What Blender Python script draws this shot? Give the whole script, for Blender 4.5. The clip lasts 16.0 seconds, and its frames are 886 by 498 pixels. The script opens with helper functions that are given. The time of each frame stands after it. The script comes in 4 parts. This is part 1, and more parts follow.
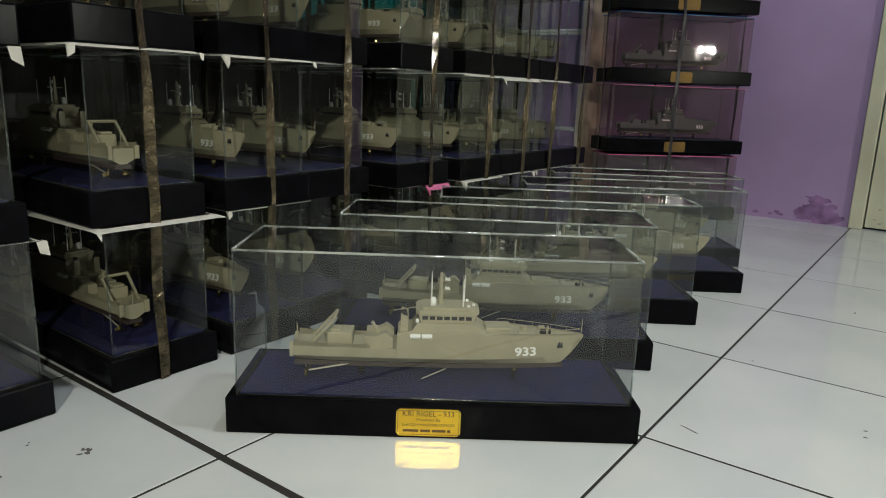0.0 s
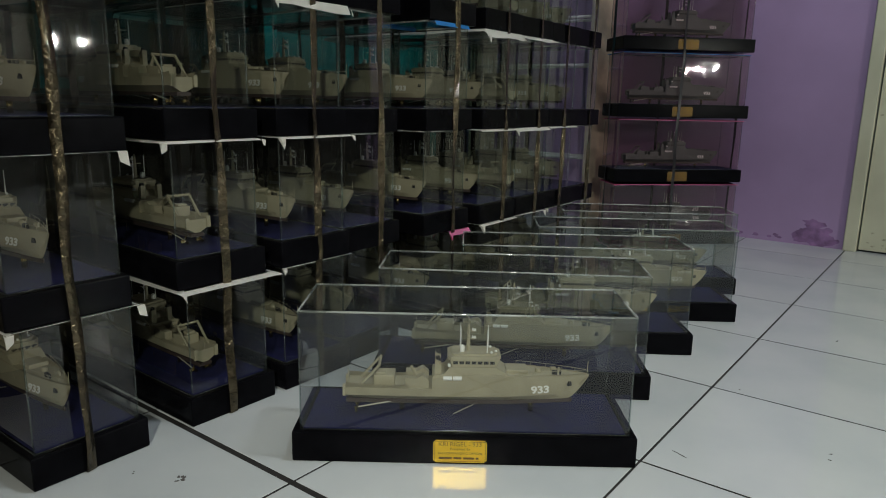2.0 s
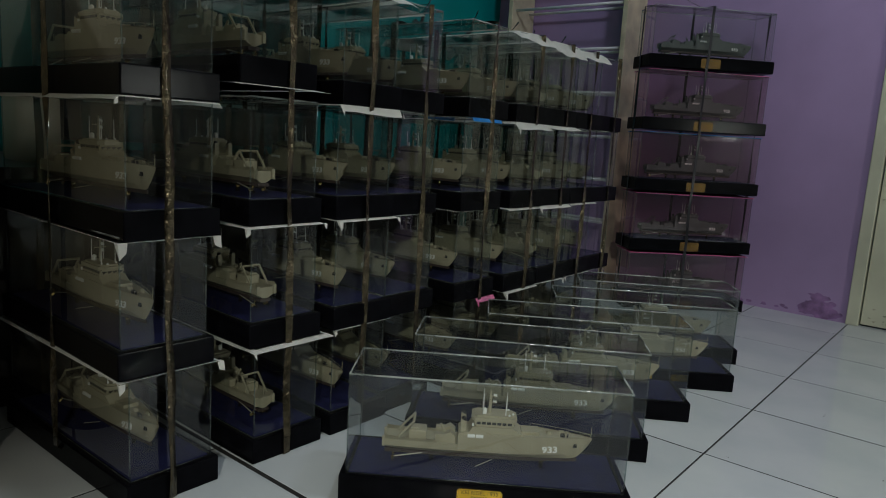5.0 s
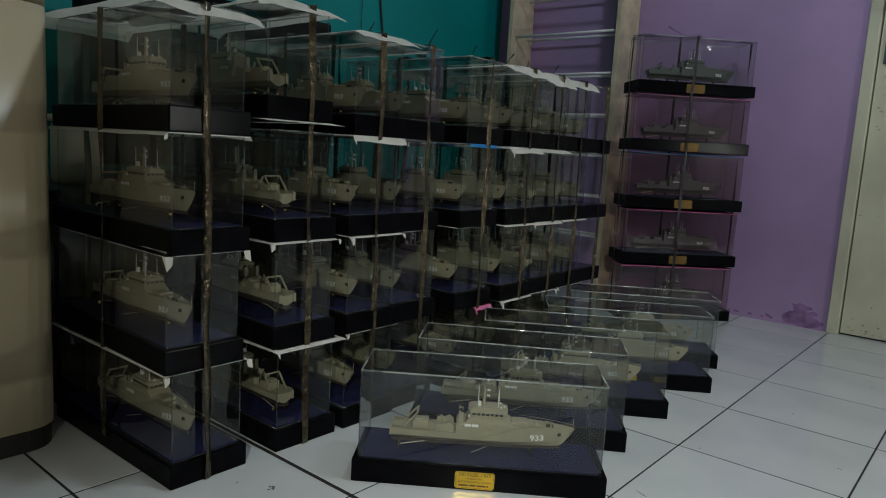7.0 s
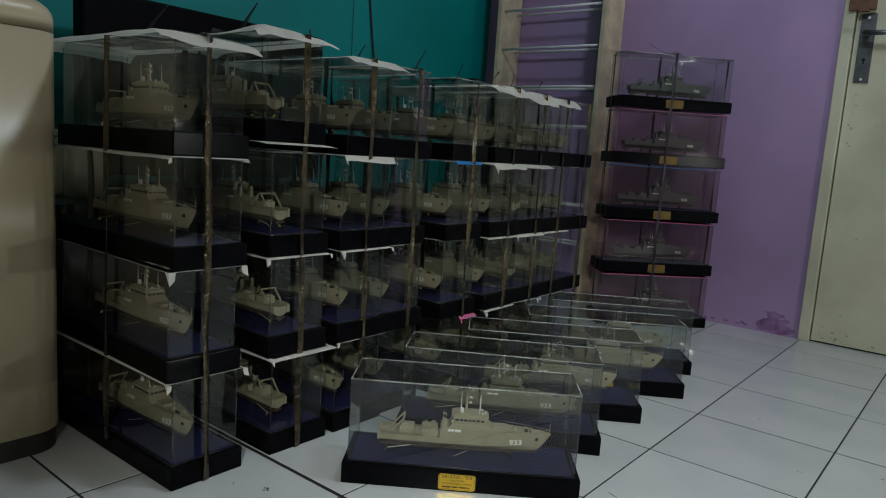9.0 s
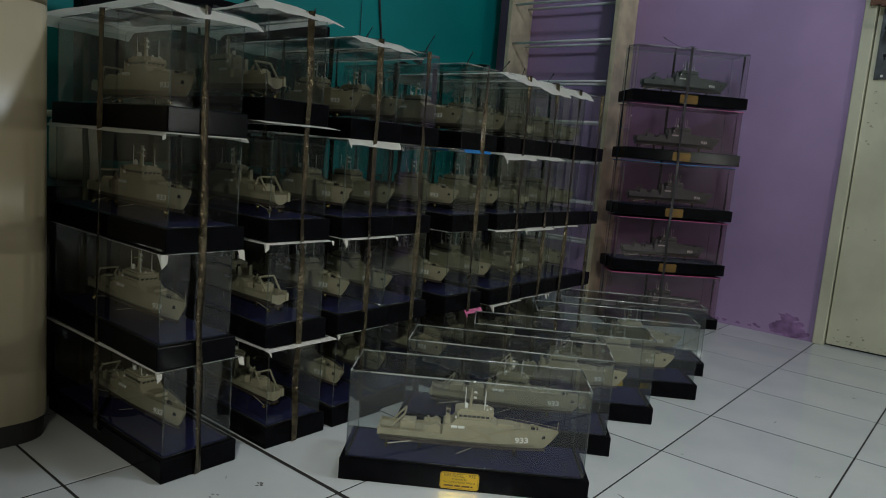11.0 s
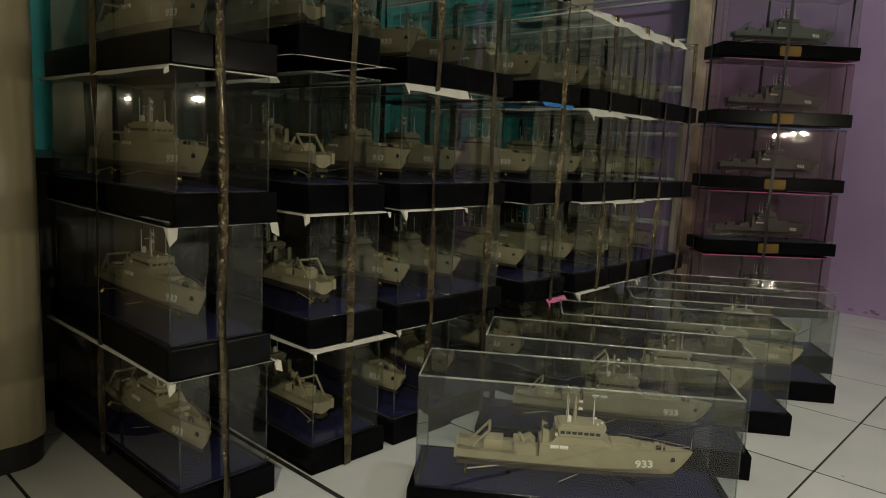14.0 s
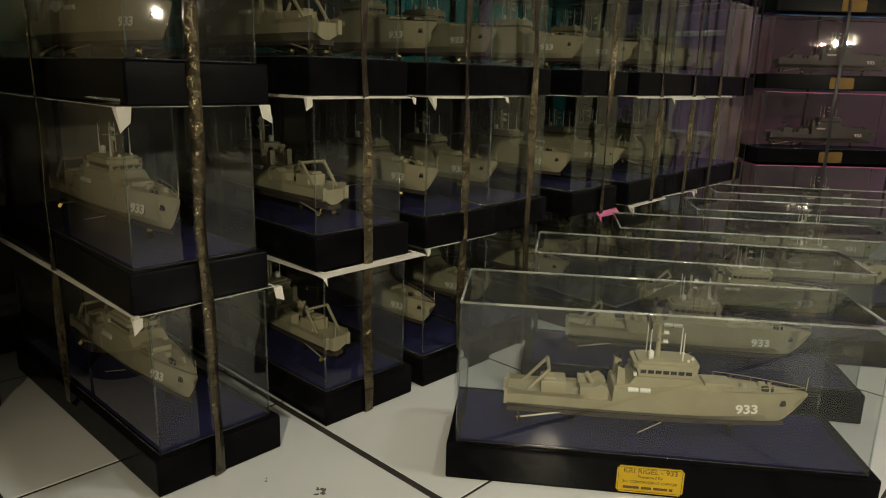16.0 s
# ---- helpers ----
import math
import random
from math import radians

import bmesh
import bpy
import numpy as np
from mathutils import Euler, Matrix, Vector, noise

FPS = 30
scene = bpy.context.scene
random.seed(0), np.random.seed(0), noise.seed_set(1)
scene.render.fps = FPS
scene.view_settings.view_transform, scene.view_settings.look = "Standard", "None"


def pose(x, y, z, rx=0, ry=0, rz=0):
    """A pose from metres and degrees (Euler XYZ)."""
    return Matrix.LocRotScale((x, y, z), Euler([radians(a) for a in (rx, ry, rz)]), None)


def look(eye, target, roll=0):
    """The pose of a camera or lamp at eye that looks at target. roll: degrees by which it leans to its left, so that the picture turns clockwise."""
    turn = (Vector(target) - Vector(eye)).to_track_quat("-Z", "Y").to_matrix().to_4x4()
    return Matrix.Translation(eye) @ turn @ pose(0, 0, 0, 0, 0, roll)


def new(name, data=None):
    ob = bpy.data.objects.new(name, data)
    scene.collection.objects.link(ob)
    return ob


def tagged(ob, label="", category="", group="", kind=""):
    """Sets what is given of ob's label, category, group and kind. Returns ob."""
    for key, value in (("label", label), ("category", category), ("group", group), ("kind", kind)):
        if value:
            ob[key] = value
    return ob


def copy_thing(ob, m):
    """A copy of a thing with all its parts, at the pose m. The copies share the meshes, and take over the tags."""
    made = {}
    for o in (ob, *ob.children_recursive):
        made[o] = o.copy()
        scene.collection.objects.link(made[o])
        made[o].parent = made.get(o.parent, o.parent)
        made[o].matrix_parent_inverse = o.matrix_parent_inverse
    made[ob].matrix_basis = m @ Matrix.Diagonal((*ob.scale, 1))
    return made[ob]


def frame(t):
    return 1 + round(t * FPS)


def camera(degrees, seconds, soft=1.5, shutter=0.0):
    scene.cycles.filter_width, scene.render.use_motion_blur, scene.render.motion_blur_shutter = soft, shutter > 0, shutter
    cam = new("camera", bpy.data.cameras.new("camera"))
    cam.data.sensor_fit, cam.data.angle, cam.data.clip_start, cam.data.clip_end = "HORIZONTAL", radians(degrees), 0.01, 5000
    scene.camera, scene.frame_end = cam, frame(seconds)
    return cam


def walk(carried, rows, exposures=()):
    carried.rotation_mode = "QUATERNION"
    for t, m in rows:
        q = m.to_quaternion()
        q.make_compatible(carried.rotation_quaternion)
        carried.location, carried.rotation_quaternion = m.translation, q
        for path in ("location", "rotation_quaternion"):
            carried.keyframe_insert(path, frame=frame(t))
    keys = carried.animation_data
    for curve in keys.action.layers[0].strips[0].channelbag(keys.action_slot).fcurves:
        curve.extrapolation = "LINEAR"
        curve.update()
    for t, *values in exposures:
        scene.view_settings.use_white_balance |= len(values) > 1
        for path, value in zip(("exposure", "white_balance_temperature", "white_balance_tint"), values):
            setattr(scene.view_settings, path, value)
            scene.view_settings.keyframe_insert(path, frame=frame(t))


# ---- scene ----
cam = camera(65.43, 16.0, soft=1.0)
PATH = [
    (0, (-0.0210, 0.0022, 0.3465), (-1.1725, 1.5778, -0.0911), 2.07),
    (0.5, (-0.0161, -0.0215, 0.3617), (-1.1838, 1.5407, -0.0810), 2.05),
    (1, (-0.0032, -0.0415, 0.3732), (-1.1802, 1.5022, -0.1079), 1.58),
    (1.5, (0.0123, -0.0772, 0.4057), (-1.1864, 1.4606, -0.0394), 1.65),
    (2, (0.0377, -0.1129, 0.4402), (-1.1438, 1.4447, 0.0183), 1.11),
    (2.5, (0.0464, -0.1379, 0.4574), (-1.1492, 1.4113, 0.0441), 2.50),
    (3, (0.0599, -0.1672, 0.4796), (-1.1633, 1.3691, 0.1011), 2.38),
    (3.5, (0.0752, -0.1946, 0.4943), (-1.1465, 1.3412, 0.1085), 3.12),
    (4, (0.0899, -0.2171, 0.5102), (-1.1553, 1.3018, 0.1332), 3.95),
    (4.5, (0.1081, -0.2323, 0.5241), (-1.1317, 1.2979, 0.1754), 3.41),
    (5, (0.1181, -0.2482, 0.5339), (-1.1271, 1.2839, 0.2143), 3.51),
    (7.5, (0.2383, -0.3781, 0.5621), (-1.0270, 1.1454, 0.2830), 3.27),
    (8, (0.2463, -0.3915, 0.5729), (-1.0039, 1.1438, 0.2905), 3.62),
    (8.5, (0.2631, -0.4073, 0.5920), (-0.9632, 1.1523, 0.3395), 4.08),
    (9, (0.2690, -0.4118, 0.5962), (-0.9686, 1.1343, 0.3176), 3.86),
    (11.5, (0.2127, -0.3486, 0.5544), (-1.0426, 1.1862, 0.2920), 4.84),
    (12, (0.1684, -0.3234, 0.5468), (-1.1009, 1.2039, 0.3101), 3.79),
    (12.5, (0.1229, -0.2987, 0.5355), (-1.1544, 1.2225, 0.3021), 3.14),
    (13, (0.0893, -0.2748, 0.5208), (-1.2243, 1.2136, 0.2782), 2.10),
    (13.5, (0.0572, -0.2384, 0.5019), (-1.2565, 1.2484, 0.2496), 2.35),
    (14, (0.0263, -0.1997, 0.4797), (-1.3246, 1.2472, 0.1947), 2.59),
    (14.5, (-0.0569, -0.1715, 0.4661), (-1.4449, 1.2391, 0.1770), 1.80),
    (15, (-0.0892, -0.1469, 0.4345), (-1.4462, 1.2789, 0.0798), 1.43),
    (15.5, (-0.1161, -0.1167, 0.4152), (-1.4307, 1.3282, -0.0139), 1.43),
    (16, (-0.1407, -0.0755, 0.4070), (-1.4766, 1.3322, -0.0764), 1.57),
]
EXPO = [
    (0.0, 0.67, 5850, 7), (1.0, 0.56, 5800, 7), (2.0, 0.31, 5650, 7), (3.5, 0.05, 5550, 7), (5.0, -0.06, 5450, 7), (7.5, 0.02, 5500, 7), (9.0, 0.02, 5450, 7),
    (11.5, 0.03, 5600, 7), (12.5, 0.00, 5950, 6), (13.5, 0.07, 6250, 6), (14.5, 0.24, 7100, 6), (16.0, 0.47, 7100, 8),
]
walk(cam, [(t, look(eye, target, roll)) for t, eye, target, roll in PATH], EXPO)

# ---------------------------------------------------------------- light

world = bpy.data.worlds.new("world")
scene.world = world
world.use_nodes = True
world.node_tree.nodes["Background"].inputs[0].default_value = (0.5, 0.6, 0.75, 1)
world.node_tree.nodes["Background"].inputs[1].default_value = 0.05


def lamp(name, kind, m, energy, color, size=0.05, size_y=None):
    d = bpy.data.lights.new(name, kind)
    d.energy, d.color = energy, color
    if kind == "AREA":
        d.shape = "RECTANGLE"
        d.size, d.size_y = size, size_y or size
    else:
        d.shadow_soft_size = size
    ob = new(name, d)
    ob.matrix_world = m
    return ob


NEUTRAL, WARM = (0.98, 0.98, 0.95), (1.0, 0.91, 0.72)
CEILING_LAMPS = [(0.12, 0.88, 2.20, 30.0)]
for lx, ly, lz, power in CEILING_LAMPS:
    lamp("ceiling_bulb_light", "POINT", pose(lx, ly, lz), power, NEUTRAL, 0.10)
TWIN = [(1.52, 1.43, 0.66), (1.62, 1.33, 0.66)]
for lx, ly, lz in TWIN:
    lamp("floor_lamp_light", "POINT", pose(lx, ly, lz), 14.0, WARM, 0.012)
# unseen warm lamp along the plaque's reflection, strengthened to brighten the front cases
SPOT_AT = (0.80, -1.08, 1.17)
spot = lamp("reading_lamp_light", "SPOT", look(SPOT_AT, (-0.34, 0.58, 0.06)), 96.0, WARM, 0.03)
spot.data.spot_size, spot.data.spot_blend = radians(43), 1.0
# fill added at the same spot to lift the left side and canister
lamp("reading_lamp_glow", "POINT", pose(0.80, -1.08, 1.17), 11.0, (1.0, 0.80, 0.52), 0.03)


# ---------------------------------------------------------------- materials
def mat(name, color, rough=0.5, metal=0.0, vary=0.12, scale=30.0, bump=0.0, bump_scale=200.0, deep=0.002, coat=0.0, color2=None, spec=0.5, per_object=0.0):
    m = bpy.data.materials.new(name)
    m.use_nodes = True
    nt = m.node_tree
    b = nt.nodes["Principled BSDF"]
    b.inputs["Roughness"].default_value = rough
    b.inputs["Metallic"].default_value = metal
    b.inputs["Coat Weight"].default_value = coat
    b.inputs["Coat Roughness"].default_value = 0.08
    b.inputs["Specular IOR Level"].default_value = spec
    tc = nt.nodes.new("ShaderNodeTexCoord")
    n = nt.nodes.new("ShaderNodeTexNoise")
    n.inputs["Scale"].default_value = scale
    n.inputs["Detail"].default_value = 6
    nt.links.new(tc.outputs["Object"], n.inputs["Vector"])
    r = nt.nodes.new("ShaderNodeMix")
    r.data_type = "RGBA"
    c2 = color2 or tuple(c * (1 - vary) for c in color)
    r.inputs["A"].default_value = (*c2, 1)
    r.inputs["B"].default_value = (*(min(1, c * (1 + vary * 0.4)) for c in color), 1)
    ramp = nt.nodes.new("ShaderNodeMapRange")
    ramp.inputs["From Min"].default_value, ramp.inputs["From Max"].default_value = 0.35, 0.65
    nt.links.new(n.outputs["Fac"], ramp.inputs["Value"])
    nt.links.new(ramp.outputs["Result"], r.inputs["Factor"])
    out = r.outputs["Result"]
    if per_object:
        oi = nt.nodes.new("ShaderNodeObjectInfo")
        hsv = nt.nodes.new("ShaderNodeHueSaturation")
        mr = nt.nodes.new("ShaderNodeMapRange")
        mr.inputs["To Min"].default_value, mr.inputs["To Max"].default_value = 1 - per_object, 1 + per_object * 0.5
        nt.links.new(oi.outputs["Random"], mr.inputs["Value"])
        nt.links.new(mr.outputs["Result"], hsv.inputs["Value"])
        nt.links.new(out, hsv.inputs["Color"])
        out = hsv.outputs["Color"]
    nt.links.new(out, b.inputs["Base Color"])
    if bump:
        n2 = nt.nodes.new("ShaderNodeTexNoise")
        n2.inputs["Scale"].default_value = bump_scale
        n2.inputs["Detail"].default_value = 4
        nt.links.new(tc.outputs["Object"], n2.inputs["Vector"])
        bp = nt.nodes.new("ShaderNodeBump")
        bp.inputs["Strength"].default_value = bump
        bp.inputs["Distance"].default_value = deep
        nt.links.new(n2.outputs["Fac"], bp.inputs["Height"])
        nt.links.new(bp.outputs["Normal"], b.inputs["Normal"])
    rr = nt.nodes.new("ShaderNodeMapRange")
    rr.inputs["To Min"].default_value, rr.inputs["To Max"].default_value = max(0.02, rough * 0.75), min(1, rough * 1.25)
    nt.links.new(n.outputs["Fac"], rr.inputs["Value"])
    nt.links.new(rr.outputs["Result"], b.inputs["Roughness"])
    return m


def acrylic(name, clear, haze, gloss_rough):
    """Clear sheet: see-through with a Fresnel gloss and haze: dust on panels, sheen on top edges."""
    m = bpy.data.materials.new(name)
    m.use_nodes = True
    nt = m.node_tree
    nt.nodes.clear()
    out = nt.nodes.new("ShaderNodeOutputMaterial")
    tr = nt.nodes.new("ShaderNodeBsdfTransparent")
    tr.inputs[0].default_value = (*clear, 1)
    gl = nt.nodes.new("ShaderNodeBsdfGlossy")
    gl.inputs["Roughness"].default_value = gloss_rough
    df = nt.nodes.new("ShaderNodeBsdfDiffuse")
    df.inputs[0].default_value = (0.75, 0.78, 0.74, 1)
    tc = nt.nodes.new("ShaderNodeTexCoord")
    nz = nt.nodes.new("ShaderNodeTexNoise")
    nz.inputs["Scale"].default_value = 14
    nz.inputs["Detail"].default_value = 8
    nt.links.new(tc.outputs["Object"], nz.inputs["Vector"])
    mr = nt.nodes.new("ShaderNodeMapRange")
    mr.inputs["From Min"].default_value, mr.inputs["From Max"].default_value = 0.35, 0.75
    mr.inputs["To Min"].default_value, mr.inputs["To Max"].default_value = haze * 0.35, haze * 1.6
    nt.links.new(nz.outputs["Fac"], mr.inputs["Value"])
    # gloss of a sheet with two faces: Schlick's curve r, then 2 r / (1 + r)
    fr = nt.nodes.new("ShaderNodeLayerWeight")
    fr.inputs["Blend"].default_value = 0.5

    def calc(kind, a, b, c=None):
        n = nt.nodes.new("ShaderNodeMath")
        n.operation = kind
        for k, v in enumerate((a, b, c)):
            if v is None:
                continue
            if isinstance(v, (int, float)):
                n.inputs[k].default_value = v
            else:
                nt.links.new(v, n.inputs[k])
        return n.outputs[0]

    one = calc("MULTIPLY_ADD", calc("POWER", fr.outputs["Facing"], 5.0), 0.96, 0.038)
    slab = calc("DIVIDE", calc("MULTIPLY", one, 2.0), calc("ADD", one, 1.0))
    n2 = nt.nodes.new("ShaderNodeTexNoise")
    n2.inputs["Scale"].default_value = 9
    nt.links.new(tc.outputs["Object"], n2.inputs["Vector"])
    bp = nt.nodes.new("ShaderNodeBump")
    bp.inputs["Strength"].default_value = 0.16
    bp.inputs["Distance"].default_value = 0.004
    nt.links.new(n2.outputs["Fac"], bp.inputs["Height"])
    nt.links.new(bp.outputs["Normal"], gl.inputs["Normal"])
    mx = nt.nodes.new("ShaderNodeMixShader")
    nt.links.new(mr.outputs["Result"], mx.inputs[0])
    nt.links.new(tr.outputs[0], mx.inputs[1])
    nt.links.new(df.outputs[0], mx.inputs[2])
    m2 = nt.nodes.new("ShaderNodeMixShader")
    nt.links.new(slab, m2.inputs[0])
    nt.links.new(mx.outputs[0], m2.inputs[1])
    nt.links.new(gl.outputs[0], m2.inputs[2])
    nt.links.new(m2.outputs[0], out.inputs[0])
    return m


ACRYL = acrylic("clear_acrylic", (0.905, 0.922, 0.912), 0.0028, 0.02)
ACRYL_EDGE = acrylic("acrylic_edge", (0.80, 0.86, 0.84), 0.035, 0.08)
# bright sheen along the top edges, put in as pale diffuse haze
ACRYL_TOP = acrylic("edge_sheen_acrylic", (0.80, 0.86, 0.84), 0.38, 0.14)
BLACK = mat("black_lacquer", (0.0040, 0.0040, 0.0052), 0.20, bump=0.10, bump_scale=60, vary=0.4, spec=0.035)
FELT = mat("navy_felt", (0.015, 0.016, 0.068), 0.95, vary=0.3, scale=60, spec=0.15)
GOLD = mat("gold_plate", (0.80, 0.54, 0.05), 0.36, metal=0.97, vary=0.15, scale=20)
# shaded copy of the gold plate, its dark reflections put into the colour
GOLD_SHADED = mat("shaded_gold_plate", (0.16, 0.10, 0.03), 0.50, metal=0.9, vary=0.3, scale=20)
INK = mat("plate_ink", (0.10, 0.05, 0.01), 0.5)
SHIP = mat("ship_grey_paint", (0.375, 0.345, 0.235), 0.55, vary=0.10, scale=40, bump=0.08, bump_scale=300)
SHIP_TOWER = mat("ship_darker_grey", (0.095, 0.105, 0.097), 0.55, vary=0.10, scale=40, bump=0.08, bump_scale=300)
ACRYL_PINK = acrylic("rosy_acrylic", (0.84, 0.745, 0.775), 0.0045, 0.02)
GRIME = mat("brown_grime", (0.45, 0.43, 0.31), 0.85, vary=0.4, scale=60)
SHIP_DARK = mat("ship_bottom_paint", (0.05, 0.035, 0.03), 0.6)
WHITE = mat("white_paint", (0.80, 0.80, 0.76), 0.5, vary=0.05)
DARK = mat("ship_black", (0.015, 0.015, 0.015), 0.5)
BRASS = mat("brass", (0.85, 0.68, 0.30), 0.20, metal=1.0, vary=0.2)
PALE = mat("pale_metal", (0.50, 0.48, 0.40), 0.45, metal=0.3, vary=0.2)
PAPER = mat("white_paper", (0.90, 0.885, 0.83), 0.75, vary=0.07, scale=25, bump=0.25, bump_scale=40)


def see_through(m, share):
    """Thin sheets let part of the light through."""
    nt = m.node_tree
    out = nt.nodes["Material Output"]
    b = nt.nodes["Principled BSDF"]
    tl = nt.nodes.new("ShaderNodeBsdfTranslucent")
    nt.links.new(b.inputs["Base Color"].links[0].from_socket, tl.inputs["Color"])
    mx = nt.nodes.new("ShaderNodeMixShader")
    mx.inputs[0].default_value = share
    nt.links.new(b.outputs[0], mx.inputs[1])
    nt.links.new(tl.outputs[0], mx.inputs[2])
    nt.links.new(mx.outputs[0], out.inputs["Surface"])


see_through(PAPER, 0.28)
PINK = mat("pink_paper", (0.85, 0.26, 0.50), 0.7, vary=0.1)
BLUE = mat("blue_paper", (0.06, 0.30, 0.75), 0.7, vary=0.1)
STRAP = mat("black_ribbon", (0.115, 0.093, 0.056), 0.25, metal=0.85, bump=1.0, bump_scale=75, deep=0.006, vary=0.5, scale=80, coat=0.3)
RIBBON = mat("dark_ribbon", (0.012, 0.011, 0.016), 0.4, bump=0.4, bump_scale=120, vary=0.3)
TILE = mat("white_glazed_tile", (0.60, 0.62, 0.62), 0.055, vary=0.05, scale=5, bump=0.04, bump_scale=8, color2=(0.54, 0.57, 0.58), per_object=0.05)
GROUT = mat("dark_grout", (0.02, 0.018, 0.016), 0.9, vary=0.5, scale=60)
PURPLE = mat("purple_wall_paint", (0.385, 0.265, 0.475), 0.6, vary=0.17, scale=2.2, bump=0.15, bump_scale=30)
STAIN = mat("peeled_purple_patch", (0.30, 0.165, 0.36), 0.7, vary=0.5, scale=25)
TEAL = mat("teal_wall_paint", (0.012, 0.245, 0.24), 0.6, vary=0.14, scale=2.5, bump=0.15, bump_scale=30)
# for walls out of view, near-black to hold down bounce light and reflections
PLAIN = mat("unseen_wall_dark", (0.035, 0.033, 0.030), 0.8, vary=0.1, scale=2)
CEIL = mat("ceiling_paint", (0.40, 0.38, 0.34), 0.9, vary=0.05, scale=2)
CREAM = mat("cream_door_paint", (0.58, 0.57, 0.43), 0.42, vary=0.14, scale=4, bump=0.12, bump_scale=25, color2=(0.47, 0.46, 0.34))
STEEL = mat("dull_steel", (0.20, 0.21, 0.22), 0.38, metal=0.9, vary=0.25, scale=40)
RUST = mat("brown_latch", (0.13, 0.06, 0.03), 0.6, vary=0.4)
WOOD = mat("pale_wood", (0.60, 0.52, 0.36), 0.6, vary=0.25, scale=14, bump=0.2, bump_scale=60)
ROD = mat("white_metal_rod", (0.72, 0.72, 0.72), 0.3, vary=0.05)
ENAMEL = mat("ivory_enamel", (0.52, 0.45, 0.30), 0.30, vary=0.08, scale=4, spec=0.3)
FOOT = mat("black_plinth", (0.012, 0.010, 0.009), 0.5)
DARKWOOD = mat("dark_brown_wood", (0.020, 0.014, 0.011), 0.4, vary=0.4, scale=12)
CANVAS = mat("beige_plastic", (0.60, 0.52, 0.38), 0.5, vary=0.12, scale=10)
SCREEN = mat("black_plastic", (0.004, 0.004, 0.005), 0.50, vary=0.3, spec=0.05)
CABLE = mat("black_cable", (0.01, 0.01, 0.01), 0.5)


# ---------------------------------------------------------------- mesh helpers
def box(bm, lo, hi, m=None, bevel=0.0):
    lo, hi = Vector(lo), Vector(hi)
    made = bmesh.ops.create_cube(bm, size=1.0)
    vs = made["verts"]
    for v in vs:
        v.co = Vector(((v.co.x + 0.5) * (hi.x - lo.x) + lo.x, (v.co.y + 0.5) * (hi.y - lo.y) + lo.y, (v.co.z + 0.5) * (hi.z - lo.z) + lo.z))
    if bevel:
        edges = list({e for v in vs for e in v.link_edges})
        got = bmesh.ops.bevel(bm, geom=edges, offset=bevel, segments=2, affect="EDGES", profile=0.6)
        vs = list({v for f in got["faces"] for v in f.verts} | {v for v in vs if v.is_valid})
    if m is not None:
        for v in vs:
            v.co = m @ v.co
    return vs


def rod(bm, a, b, r0, r1=None, seg=8):
    a, b = Vector(a), Vector(b)
    r1 = r0 if r1 is None else r1
    q = (b - a).to_track_quat("Z", "Y")
    rings = []
    for p, r in ((a, r0), (b, r1)):
        rings.append([bm.verts.new(p + q @ Vector((r * math.cos(2 * math.pi * k / seg), r * math.sin(2 * math.pi * k / seg), 0))) for k in range(seg)])
    for k in range(seg):
        bm.faces.new((rings[0][k], rings[0][(k + 1) % seg], rings[1][(k + 1) % seg], rings[1][k]))
    bm.faces.new(rings[0][::-1])
    bm.faces.new(rings[1])


def prism(bm, outline, axis, lo, hi):
    """An outline of (a, b) pulled along an axis between lo and hi."""
    def at(a, b, c):
        return {"x": (c, a, b), "y": (a, c, b), "z": (a, b, c)}[axis]
    one = [bm.verts.new(at(a, b, lo)) for a, b in outline]
    two = [bm.verts.new(at(a, b, hi)) for a, b in outline]
    n = len(outline)
    for k in range(n):
        bm.faces.new((one[k], one[(k + 1) % n], two[(k + 1) % n], two[k]))
    bm.faces.new(one[::-1])
    bm.faces.new(two)


def mesh_of(name, bm, material, smooth=False):
    bmesh.ops.recalc_face_normals(bm, faces=bm.faces[:])
    me = bpy.data.meshes.new(name)
    bm.to_mesh(me)
    bm.free()
    me.materials.append(material)
    if smooth:
        for p in me.polygons:
            p.use_smooth = True
    return me


def part(name, bm, material, parent, label="", smooth=False):
    ob = new(name, mesh_of(name, bm, material, smooth))
    ob.parent = parent
    if label:
        ob["label"] = label
    return ob


def thing(name, bm, material, label, category, kind="", group="", smooth=False):
    return tagged(new(name, mesh_of(name, bm, material, smooth)), label, category, group, kind)


def empty(name, label, category, group=""):
    ob = new(name)
    ob.empty_display_size = 0.05
    return tagged(ob, label, category, group)


def letters(name, text, size, material, parent, m, depth=0.0002, align="CENTER", bold=0.0):
    """Built-in font, turned into a mesh."""
    cu = bpy.data.curves.new(name, "FONT")
    cu.body, cu.size, cu.extrude, cu.align_x, cu.align_y, cu.resolution_u = text, size, depth, align, "CENTER", 3
    cu.offset = bold
    tmp = new("tmp_" + name, cu)
    me = bpy.data.meshes.new_from_object(tmp.evaluated_get(bpy.context.evaluated_depsgraph_get()))
    bpy.data.objects.remove(tmp)
    me.materials.clear()
    me.materials.append(material)
    ob = new(name, me)
    ob.parent = parent
    ob.matrix_basis = m
    return ob


# ---------------------------------------------------------------- the room
X0, X1, Y0, Y1, HIGH = -1.76, 2.0, -2.1, 2.363, 2.6

bm = bmesh.new()
